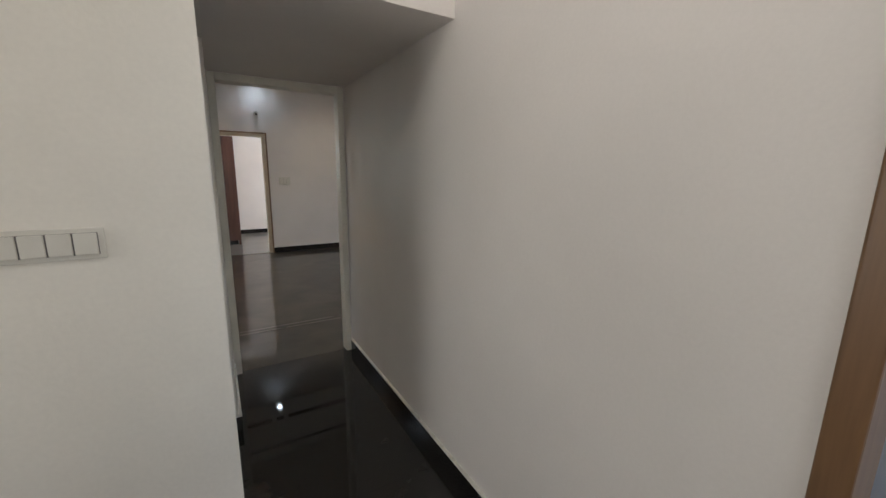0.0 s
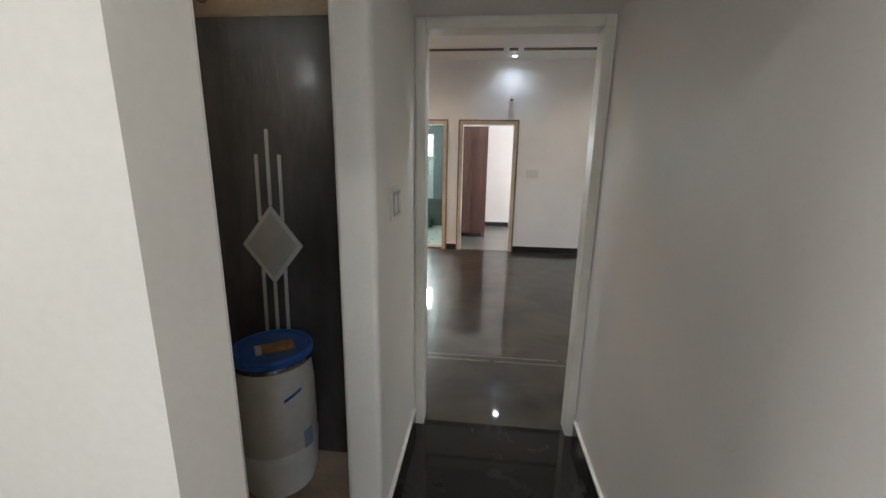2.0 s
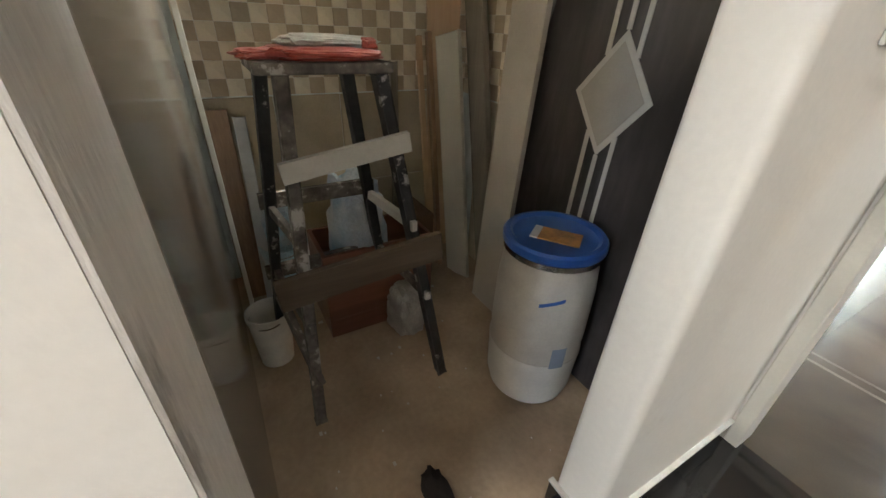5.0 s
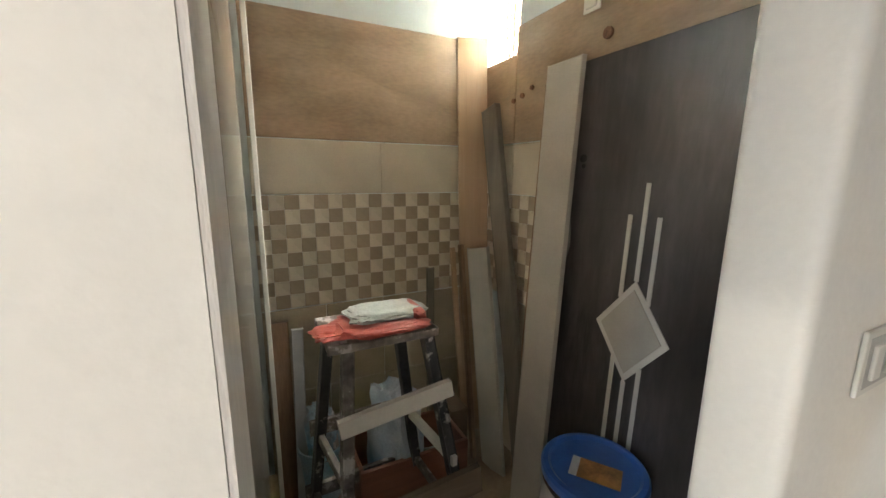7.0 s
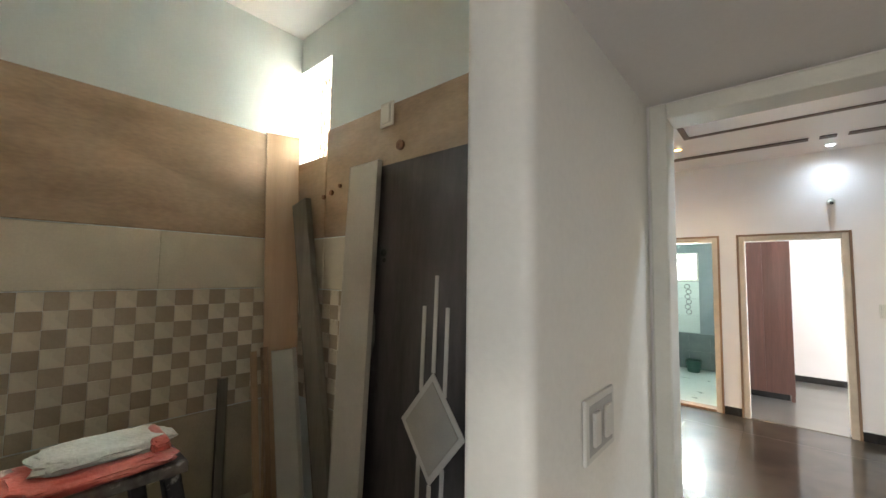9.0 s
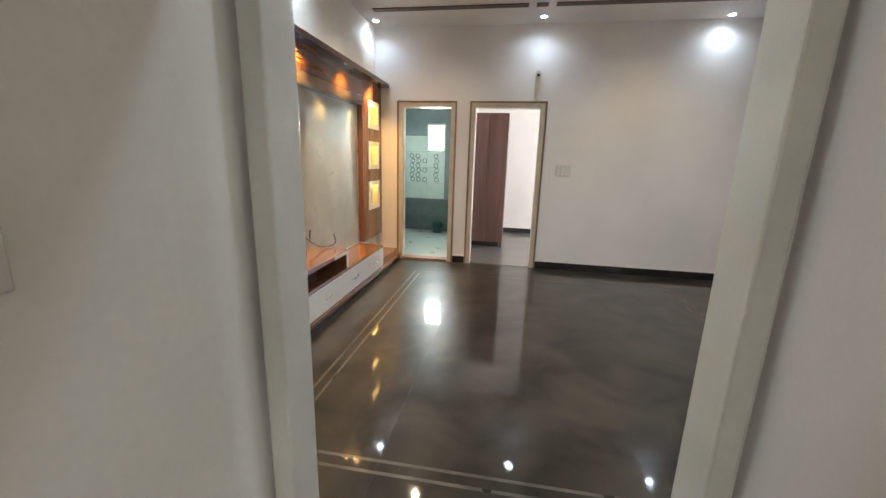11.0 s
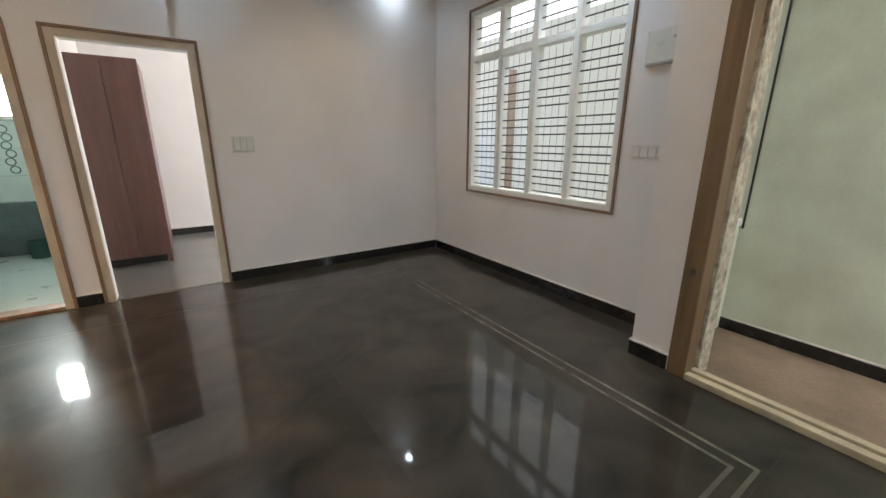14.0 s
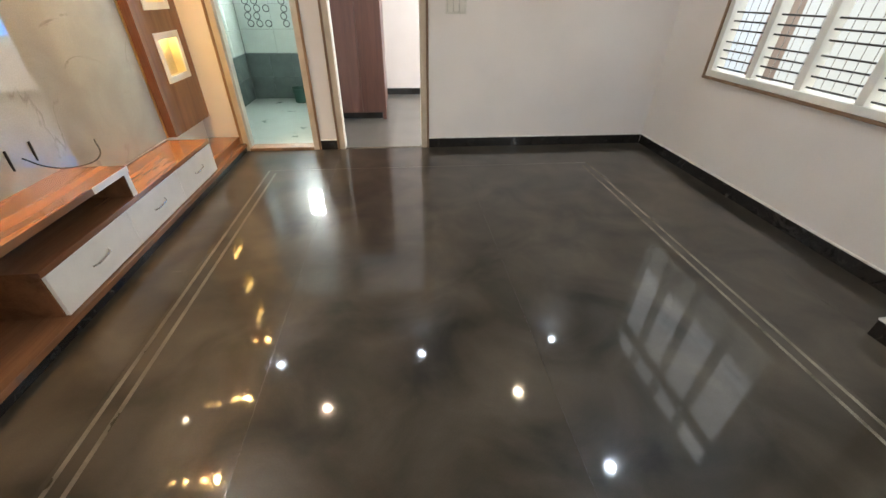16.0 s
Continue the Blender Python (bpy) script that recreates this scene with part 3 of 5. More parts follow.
# ---- living room window ----
WY0, WY1, WZ0, WZ1 = 5.575, 7.345, 0.815, 2.58
win = thing("window_1", "large white-framed window with iron grille and brown edge", "window", kind="structure")
for b in ((3.50, 3.514, WY0 - 0.022, WY1 + 0.022, WZ0 - 0.022, WZ0), (3.50, 3.514, WY0 - 0.022, WY1 + 0.022, WZ1, WZ1 + 0.022), (3.50, 3.514, WY0 - 0.022, WY0, WZ0, WZ1), (3.50, 3.514, WY1, WY1 + 0.022, WZ0, WZ1)):
    bpart("architrave", [b], TRIM_BROWN, win, bevel=0.003)
FW = 0.05
for b in ((3.512, 3.62, WY0, WY1, WZ0, WZ0 + FW), (3.512, 3.62, WY0, WY1, WZ1 - FW, WZ1), (3.512, 3.62, WY0, WY0 + FW, WZ0 + FW, WZ1 - FW), (3.512, 3.62, WY1 - FW, WY1, WZ0 + FW, WZ1 - FW)):
    bpart("window_frame", [b], WINDOW_WHITE, win, bevel=0.004)
ZT = 2.14
PY = (WY1 - WY0 - 2 * FW + 0.055) / 4
for i in range(1, 4):
    y = WY0 + FW - 0.055 + i * PY
    bpart("mullion", [(3.518, 3.612, y, y + 0.055, WZ0 + FW, WZ1 - FW)], WINDOW_WHITE, win, bevel=0.004)
for i in range(4):
    y0 = WY0 + FW + i * PY
    bpart("transom", [(3.519, 3.611, y0, y0 + PY - 0.055, ZT - 0.028, ZT + 0.028)], WINDOW_WHITE, win, bevel=0.004)
    fr = [0.09, 0.145, 0.2, 0.277, 0.33, 0.385, 0.47, 0.525, 0.58, 0.66, 0.71, 0.76, 0.83, 0.88, 0.93, 0.985]
    zs = [ZT - 0.03 - 1.24 * f for f in fr] + [ZT + 0.03 + 0.36 * f for f in (0.2, 0.45, 0.7)]
    for z in zs:
        bm = bmesh.new()
        tube(bm, (3.56, y0 - 0.004, z), (3.56, y0 + PY - 0.051, z), 0.006, n=6)
        part("grille_bar", bm, IRON, win)
    for k in range(5):
        y = y0 + (k + 0.5) * (PY - 0.055) / 5
        bm = bmesh.new()
        tube(bm, (3.63, y, WZ0 + 0.03), (3.63, y, WZ1 - 0.03), 0.0028, n=5)
        part("upright_rod", bm, CHROME, win, "thin pale upright rod")

# daylight beyond the openings
SKY_CARD = glow("overcast_daylight", (0.95, 0.98, 0.91), 0.38)
STORE_SKY = glow("store_daylight", (0.95, 0.98, 1.0), 0.3)
SKY_BRIGHT = glow("bright_open_sky", (0.97, 0.98, 1.0), 3.6)
tagged(bpart("backdrop_sky", [(5.4, 5.45, 5.0, 14, 2.95, 6)], glow("brighter_upper_sky", (0.95, 0.98, 1.0), 1.25)), "brighter overcast sky above the neighbouring wall", "backdrop", kind="structure")
tagged(bpart("backdrop_living", [(5.4, 5.45, 5.0, 14, -0.3, 2.95)], SKY_CARD), "bright overcast daylight beyond the window", "backdrop", kind="structure")
tagged(bpart("backdrop_bedroom", [(0.5, 6.5, 12.2, 12.25, -0.3, 5)], SKY_BRIGHT), "bright overcast daylight beyond the bedroom", "backdrop", kind="structure")
tagged(bpart("backdrop_bath", [(-2.5, 0.3, 11.4, 11.45, -0.3, 5)], SKY_BRIGHT), "bright overcast daylight beyond the bathroom", "backdrop", kind="structure")
tagged(bpart("backdrop_store", [(-2.6, -1.26, 4.4, 4.45, 0, 5)], STORE_SKY), "bright overcast daylight beyond the ventilator", "backdrop", kind="structure")
# Emission on the tarpaulin stands in for daylight shining through it.
tagged(bpart("blue_tarpaulin", [(1.6, 5.0, 11.6, 11.62, -0.3, 1.72)], glow("blue_tarpaulin_glow", (0.0, 0.32, 0.95), 5.0)), "blue tarpaulin sheet outside the bedroom window, glowing in place of daylight", "tarpaulin")
POST_BROWN = wood("weathered_brown_post", (0.33, 0.25, 0.205), (0.24, 0.18, 0.145), 0.6)
tagged(bpart("outer_post", [(4.62, 4.76, 7.93, 8.17, -0.3, 2.25)], POST_BROWN, bevel=0.006), "brown wooden post standing outside the window", "post")

# bedroom window frame
win2 = thing("window_2", "white sliding bedroom window", "window", kind="structure")
for b in ((2.05, 3.4, 10.63, 10.72, 0.75, 0.81), (2.05, 3.4, 10.63, 10.72, 1.99, 2.05), (2.05, 2.11, 10.63, 10.72, 0.81, 1.99), (3.34, 3.4, 10.63, 10.72, 0.81, 1.99), (2.69, 2.76, 10.63, 10.72, 0.81, 1.99)):
    bpart("window_frame", [b], WINDOW_WHITE, win2, bevel=0.004)

# bathroom window, tiling and things
win3 = thing("window_3", "small white bathroom ventilator window", "window", kind="structure")
for b in ((-0.9, -0.54, 10.41, 10.46, 1.55, 1.59), (-0.9, -0.54, 10.41, 10.46, 2.02, 2.06), (-0.9, -0.86, 10.41, 10.46, 1.59, 2.02), (-0.58, -0.54, 10.41, 10.46, 1.59, 2.02)):
    bpart("window_frame", [b], WINDOW_WHITE, win3, bevel=0.003)
for k in range(4):
    bpart("louvre", [(-0.86, -0.58, 10.43, 10.435, 1.64 + k * 0.1, 1.655 + k * 0.1)], WINDOW_WHITE, win3)


def tiles_on(root, name, plane, at, thick, u0, u1, z0, z1, w, h, mat, gap=0.0016, skip=None, alt=None):
    """Tile pieces on a wall: plane 'x' or 'y' at a value, facing by the sign of thick; sharing one mesh for each colour."""
    nu, nz = max(1, round((u1 - u0) / w)), max(1, round((z1 - z0) / h))
    du, dz = (u1 - u0) / nu, (z1 - z0) / nz
    cache = {}
    for i in range(nu):
        for j in range(nz):
            m = alt if alt and (i + j) % 2 else mat
            if m.name not in cache:
                bm = bmesh.new()
                a, t, c = du / 2 - gap, abs(thick) / 2, dz / 2 - gap
                if plane == "x":
                    box(bm, -t, t, -a, a, -c, c)
                else:
                    box(bm, -a, a, -t, t, -c, c)
                e = [k for k in bm.edges]
                bmesh.ops.bevel(bm, geom=e, offset=min(0.0025, t * 0.6, w * 0.014), segments=1, affect="EDGES")
                cache[m.name] = mesh_of(name, bm, m)
            u, z = u0 + (i + 0.5) * du, z0 + (j + 0.5) * dz
            ob = new(name, cache[m.name])
            ob.location = (at + thick / 2, u, z) if plane == "x" else (u, at + thick / 2, z)
            ob.parent = root


bt = thing("bath_tiling", "grey dado and pale bathroom wall tiles", "wall tiles", kind="structure")
tiles_on(bt, "tile", "y", 10.4, -0.008, -1.35, -0.08, 0.0, 0.62, 0.31, 0.31, TEAL_DADO)
tiles_on(bt, "tile", "x", -1.36, 0.008, 8.15, 10.39, 0.0, 0.62, 0.32, 0.31, TEAL_DADO)
tiles_on(bt, "tile", "y", 10.4, -0.008, -1.35, -0.9, 0.63, 1.83, 0.45, 0.3, BATH_WALL)
tiles_on(bt, "tile", "y", 10.4, -0.008, -0.9, -0.54, 0.63, 1.54, 0.36, 0.3, BATH_WALL)
tiles_on(bt, "tile", "x", -1.36, 0.008, 8.15, 10.39, 0.63, 2.13, 0.45, 0.3, BATH_WALL)


def ring_print(u, z, r):
    bm = bmesh.new()
    n = 18
    for i in range(n):
        a0, a1 = 2 * math.pi * i / n, 2 * math.pi * (i + 1) / n
        q = []
        for rr, a in ((r, a0), (r, a1), (r * 0.74, a1), (r * 0.74, a0)):
            q.append(bm.verts.new((u + rr * math.cos(a), 10.3912, z + rr * math.sin(a))))
        bm.faces.new(q)
    part("ring_print", bm, BATH_RING, bt, "dark ring printed on a tile")


for i in range(5):
    for j in range(6):
        if i == 3 or (i == 2 and j % 2):
            continue
        ring_print(-1.2 + i * 0.12 + (0.0 if j % 2 else 0.02), 1.0 + j * 0.09, 0.046)

bucket_green = thing("bath_bucket", "small dark green bucket on the bathroom floor", "bucket")
bm = bmesh.new()
revolve(bm, [(0.09, 0), (0.12, 0.2), (0.125, 0.2), (0.115, 0.195), (0.085, 0.01)], 20)
part("pail", bm, material("dark_green_plastic", (0.03, 0.09, 0.07), 0.4), bucket_green, smooth=True)
bucket_green.location = (-0.62, 10.15, 0.002)

# bedroom wardrobe
wr = thing("wardrobe", "tall brown wood-grain wardrobe over a dark shaded gap", "wardrobe")
bpart("body", [(0.06, 0.655, 9.14, 10.1, 0.09, 2.12)], WARDROBE, wr, bevel=0.004)
bpart("door", [(0.062, 0.36, 9.12, 9.139, 0.09, 2.118)], WARDROBE, wr, bevel=0.003)
bpart("door", [(0.363, 0.653, 9.12, 9.139, 0.09, 2.118)], WARDROBE, wr, bevel=0.003)
# Dark block fills the gap below, standing in for its shade.
bpart("plinth", [(0.09, 0.6, 9.19, 10.08, 0, 0.089)], SKIRT, wr, "dark block standing in for the shade underneath")
bpart("leg", [(0.61, 0.65, 9.135, 9.175, 0, 0.089)], WARDROBE, wr)

# ---- switches and wall fittings ----
def switch_plate(name, label, loc, rot, w, h, n, gap_first=False):
    root = thing(name, label, "switch")
    bm = bmesh.new()
    box(bm, -w / 2, w / 2, -0.008, 0, -h / 2, h / 2, bevel=0.003)
    part("plate", bm, PLASTIC, root)
    k = (w - 0.03) / n
    for i in range(n):
        bm = bmesh.new()
        x = -w / 2 + 0.015 + i * k
        inset = 0.016 if n == 2 else 0.002
        box(bm, x + inset, x + k - inset, -0.015, -0.0078, -h / 2 + 0.012 + inset, h / 2 - 0.012 - inset, bevel=0.003)
        part("rocker", bm, PLASTIC, root)
        bm = bmesh.new()
        box(bm, x + 0.0, x + k, -0.0084, -0.0079, -h / 2 + 0.0135, h / 2 - 0.0135)
        part("gap_line", bm, DARK_GAP if gap_first else PLASTIC_GREY, root)
    if gap_first:
        bm = bmesh.new()
        x = -w / 2 + 0.015 + (n - 4) * k + k / 2
        for dx, dz in ((0, 0.012), (-0.009, -0.008), (0.009, -0.008)):
            tube(bm, (x + dx, -0.0145, dz), (x + dx, -0.0128, dz), 0.0042, n=10)
        part("socket_hole", bm, LEG_BLACK, root, "dark socket holes")
    root.matrix_world = pose(*loc, 0, 0, rot)
    return root


switch_plate("switch_far", "small white switch plate on the off-white wall", (1.375, 7.999, 1.3), 0, 0.19, 0.14, 3)
switch_plate("switch_corridor", "white two-way switch plate on the corridor wall", (0.248, 3.02, 1.315), 90, 0.16, 0.12, 2)
switch_plate("switchboard", "white switchboard with a socket and three square rockers", (-0.185, 1.899, 1.285), 0, 0.255, 0.092, 4, True)
switch_plate("switch_door", "wide white switch plate beside the main door", (3.514, 5.345, 1.26), -90, 0.26, 0.09, 4)
fuse = thing("fuse_box", "white distribution box on the wall by the door", "fuse box")
bpart("body", [(3.488, 3.514, 5.225, 5.445, 1.81, 2.02)], PLASTIC, fuse, bevel=0.005)
bpart("cover", [(3.481, 3.4879, 5.235, 5.435, 1.82, 2.01)], PLASTIC, fuse, bevel=0.003)
bpart("latch", [(3.477, 3.4805, 5.25, 5.275, 1.95, 1.965)], PLASTIC_GREY, fuse, "small grey latch")

hook = thing("wall_bracket", "small white wall bulb holder with a black socket", "bulb holder")
bm = bmesh.new()
tube(bm, (0.98, 7.999, 2.44), (0.98, 7.975, 2.44), 0.036, n=20)
tube(bm, (0.98, 7.975, 2.44), (0.98, 7.92, 2.415), 0.023, 0.026, n=18)
part("holder", bm, PLASTIC, hook, smooth=True)
bm = bmesh.new()
tube(bm, (0.98, 7.921, 2.4155), (0.98, 7.914, 2.412), 0.017, 0.015, n=18)
part("socket", bm, material("bracket_black", (0.06, 0.06, 0.06), 0.4), hook, "black socket mouth", smooth=True)

# ---- ceiling lamps ----
def downlight(x, y, z, warm, r=0.036):
    root = thing("downlight", "warm round recessed ceiling light" if warm else "cool white round recessed ceiling light", "ceiling light", group="recessed ceiling lights")
    bm = bmesh.new()
    revolve(bm, [(r, 0.0), (r * 1.35, -0.002), (r * 1.35, -0.008), (r, -0.009)], 20)
    part("trim_ring", bm, WINDOW_WHITE, root, smooth=True)
    bm = bmesh.new()
    revolve(bm, [(r * 0.9, -0.003), (r * 0.9, -0.011), (r * 0.6, -0.014)], 20)
    part("lens", bm, LED_WARM if warm else LED_COOL, root)
    root.location = (x, y, z)


for x, y in ((-0.99, 7.74), (0.98, 7.75), (2.95, 7.85), (2.97, 5.95), (-0.99, 5.9), (2.97, 4.0), (0.98, 4.0), (-0.99, 4.0)):
    downlight(x, y, H, False)
    spot("lamp_cool", (x, y, H - 0.02), (x, y, 0), 11 if y > 7 else (30 if x > 0 and x < 2 else 60) if y < 5 else 44, COOL, 155, 1.0, 0.04)
for x, y in ((-0.25, 6.98), (2.2, 7.0), (-0.25, 4.4), (2.2, 4.4)):
    downlight(x, y, H, True)
    spot("lamp_warm", (x, y, H - 0.02), (x, y, 0), 32, (1, 0.80, 0.56), 150, 1.0)

downlight(0.7, 0.86, H, False)

fanhook = thing("fan_hook", "thin dark fan hook hanging from the ceiling tray", "hook")
bm = bmesh.new()
tube(bm, (0.94, 5.7, H + 0.16), (0.94, 5.7, H + 0.02), 0.004, n=6)
part("rod", bm, IRON, fanhook)

# ---- media wall ----
W = -1.1
mp = thing("marble_panel", "glossy white marble sheet panel on the media wall", "wall panel")
bpart("sheet", [(W, W + 0.012, 5.62, 7.3, 0.36, 1.962)], MARBLE, mp, bevel=0.002)
bpart("edge_strip", [(W, W + 0.016, 7.3, 7.318, 0.36, 1.962)], material("brass_edge", (0.75, 0.55, 0.25), 0.3, metal=0.8), mp, "thin brass edge strip")

FASCIA = material("grey_brown_gloss", (0.12, 0.085, 0.062), 0.12, scale=3, vary=0.05, bump=0, coat=0.5)
can = thing("media_canopy", "stepped brown laminate canopy with small spotlights", "canopy")
bpart("upper_box", [(W, -0.905, 4.3, 7.998, 2.28, 2.33)], LAMINATE_DARK, can, bevel=0.004)
bpart("lower_box", [(W, -1.0, 4.3, 7.3, 2.07, 2.279)], LAMINATE_DARK, can, bevel=0.003)
bpart("grey_fascia", [(W, -1.003, 5.5, 7.3, 1.965, 2.069)], FASCIA, can, "grey-brown glossy fascia", bevel=0.003)
for y in (5.02, 5.86, 6.70, 7.54):
    bm = bmesh.new()
    revolve(bm, [(0.02, 0), (0.027, -0.001), (0.027, -0.004), (0.02, -0.005)], 16, (-0.945, y, 2.28))
    part("spot_ring", bm, CHROME, can, smooth=True)
    bm = bmesh.new()
    revolve(bm, [(0.019, -0.001), (0.019, -0.003)], 14, (-0.945, y, 2.28))
    part("spot_lens", bm, LED_WARM, can, "glowing warm lens")
    spot("lamp_canopy", (-0.945, y, 2.27), (-0.955, y, 0), 46, WARM, 108, 0.9, 0.02)
for y in (5.70, 6.41, 7.11):
    bm = bmesh.new()
    revolve(bm, [(0.016, 0), (0.022, -0.001), (0.022, -0.004), (0.016, -0.005)], 16, (-1.045, y, 1.965))
    part("spot_ring", bm, CHROME, can, smooth=True)
    bm = bmesh.new()
    revolve(bm, [(0.0155, -0.001), (0.0155, -0.003)], 14, (-1.045, y, 1.965))
    part("spot_lens", bm, LED_WARM, can, "glowing warm lens")
    spot("lamp_marble", (-1.04, y, 1.955), (-1.10, y, 1.2), 5.5, (1.0, 0.6, 0.2), 100, 1.0, 0.015)

nc = thing("niche_column", "brown laminate column with three lit niches", "wall niche")
NZ = ((0.74, 1.10), (1.25, 1.59), (1.74, 2.07))
NY0, NY1 = 7.49, 7.87
fy0, fy1 = NY0 + 0.03, NY1 - 0.03
xs = (W, -1.02)
bpart("panel", [(*xs, 7.32, fy0, 0.36, 2.278), (*xs, fy1, 7.997, 0.36, 2.278), (*xs, fy0, fy1, 0.36, NZ[0][0] + 0.03), (*xs, fy0, fy1, NZ[0][1] - 0.03, NZ[1][0] + 0.03), (*xs, fy0, fy1, NZ[1][1] - 0.03, NZ[2][0] + 0.03), (*xs, fy0, fy1, NZ[2][1] - 0.03, 2.278)], LAMINATE_UP, nc)
for z0, z1 in NZ:
    f = 0.05
    bm = bmesh.new()
    for b in ((-1.02, -1.008, NY0, NY1, z0, z0 + f), (-1.02, -1.008, NY0, NY1, z1 - f, z1), (-1.02, -1.008, NY0, NY0 + f, z0 + f, z1 - f), (-1.02, -1.008, NY1 - f, NY1, z0 + f, z1 - f)):
        box(bm, *b, bevel=0.002)
    fr = part("niche_frame", bm, WHITE_LAM, nc, "white square niche frame")
    bpart("lining", [(W + 0.001, W + 0.006, fy0, fy1, z0 + 0.03, z1 - 0.03)], NICHE_GLOW, nc, "warm lit niche lining")
    bpart("lining", [(W + 0.007, -1.021, fy1 - 0.006, fy1 - 0.001, z0 + 0.03, z1 - 0.03)], NICHE_GLOW, nc, "warm lit niche lining")
    bpart("lining", [(W + 0.007, -1.021, fy0, fy1 - 0.007, z0 + 0.03, z0 + 0.035)], NICHE_GLOW, nc, "warm lit niche lining")
    bpart("strip_light", [(-1.06, -1.04, fy0 + 0.02, fy1 - 0.02, z1 - 0.045, z1 - 0.036)], glow("niche_strip_light", (1.0, 0.66, 0.2), 15), nc, "warm strip light")

ds = thing("display_shelf", "white open display shelf with brown laminate back", "shelf")
bpart("back_panel", [(W, W + 0.012, 4.3, 5.3, 0.56, 1.13), (W, W + 0.012, 4.3, 5.46, 1.14, 2.068)], LAMINATE_UP, ds, "brown laminate back panel")
for y in (4.66, 5.25):
    bpart("upright_strip", [(W + 0.012, W + 0.03, y, y + 0.06, 0.56, 2.068)], WHITE_LAM, ds, "white upright strip", bevel=0.002)
for z, y1 in ((1.80, 5.51), (1.475, 5.51), (1.135, 5.475), (0.845, 5.47)):
    bpart("shelf", [(W + 0.002, -0.95, 4.3, y1, z, z + 0.042)], WHITE_LAM, ds, bevel=0.003)
bpart("side_panel", [(W + 0.002, -0.952, 5.44, 5.468, 0.888, 1.134)], WHITE_LAM, ds, bevel=0.002)
bpart("back_panel", [(W, W + 0.01, 5.3, 5.44, 0.56, 1.13)], LAMINATE_UP, ds)
lp = thing("offcut_board", "narrow pale beige offcut strip standing above the shelf", "board")
bm = bmesh.new()
beam(bm, (-1.062, 5.592, 1.178), (-1.068, 5.60, 1.75), 0.045, 0.05, side=(0, 1, 0), bevel=0.002)
part("panel", bm, wood("offcut_beige", (0.44, 0.38, 0.29), (0.34, 0.285, 0.21), 0.6), lp)

ep = thing("end_cabinet", "brown laminate end cabinet with white front strip", "cabinet")
bpart("body", [(W, -0.775, 4.2, 4.63, 0.086, 0.488)], LAMINATE_UP, ep, bevel=0.003)
bpart("front_strip", [(-0.80, -0.76, 4.635, 4.70, 0.086, 0.488)], WHITE_LAM, ep, "white upright front strip", bevel=0.003)

tb = thing("media_bench", "low brown laminate media bench with white drawers", "media bench")
bpart("plinth", [(W, -0.755, 4.1, 7.995, 0, 0.05)], SKIRT, tb, "black granite plinth")
bpart("base_board", [(W, -0.742, 4.1, 7.99, 0.051, 0.085)], LAMINATE, tb, bevel=0.003)
bpart("bench_top", [(W, -0.765, 4.1, 6.24, 0.49, 0.528)], LAMINATE, tb, bevel=0.003)
bpart("raw_edge", [(-0.7649, -0.762, 5.93, 6.238, 0.491, 0.527)], WHITE_LAM, tb, "chipped unfinished white edge")
bpart("end_panel", [(W, -0.775, 6.2, 6.238, 0.35, 0.489)], LAMINATE, tb)
bpart("raw_edge", [(-0.775, -0.771, 6.2, 6.238, 0.351, 0.489)], WHITE_LAM, tb, "unfinished white edge")
bpart("drawer_box", [(W, -0.785, 5.45, 7.28, 0.086, 0.318)], LAMINATE, tb)
bpart("box_top", [(W, -0.765, 5.44, 7.29, 0.319, 0.349)], LAMINATE, tb, bevel=0.002)
bpart("end_shelf", [(W, -0.8, 7.29, 7.99, 0.086, 0.15)], LAMINATE, tb, bevel=0.002)
bpart("back_panel", [(W, W + 0.02, 4.1, 5.45, 0.086, 0.489)], LAMINATE_UP, tb)
for y in (4.88, 5.16):
    bpart("upright_strip", [(W + 0.02, W + 0.035, y, y + 0.05, 0.1, 0.48)], WHITE_LAM, tb, "white upright strip")
for y0, y1 in ((5.455, 6.075), (6.08, 6.68), (6.685, 7.28)):
    dr = bpart("drawer", [(-0.785, -0.765, y0, y1, 0.09, 0.316)], WHITE_LAM, tb, "glossy white drawer front", bevel=0.002)
    bm = bmesh.new()
    yc = (y0 + y1) / 2
    pts = [(-0.765, yc - 0.07, 0.20), (-0.745, yc - 0.05, 0.205), (-0.742, yc, 0.21), (-0.745, yc + 0.05, 0.215), (-0.765, yc + 0.07, 0.22)]
    for a, b in zip(pts, pts[1:]):
        tube(bm, a, b, 0.005, n=8)
    part("handle", bm, CHROME, dr, "slim steel handle", smooth=True)

cb = thing("loose_cable", "black cable hanging loose from the marble panel", "cable")
cu = bpy.data.curves.new("cable", "CURVE")
cu.dimensions, cu.bevel_depth = "3D", 0.004
sp = cu.splines.new("BEZIER")
kp = [(-1.085, 6.02, 0.66), (-1.03, 6.06, 0.60), (-0.98, 6.2, 0.545), (-0.95, 6.34, 0.56), (-1.0, 6.42, 0.63)]
sp.bezier_points.add(len(kp) - 1)
for p, c in zip(sp.bezier_points, kp):
    p.co = c
    p.handle_left_type = p.handle_right_type = "AUTO"
cable = new("lead", cu)
cable.parent = cb
cu.materials.append(material("black_rubber", (0.02, 0.02, 0.02), 0.6))
for y in (5.95, 6.1):
    bm = bmesh.new()
    tube(bm, (-1.088, y, 0.62), (-1.08, y, 0.72), 0.006, n=6)
    part("cable_tail", bm, bpy.data.materials["black_rubber"], cb)

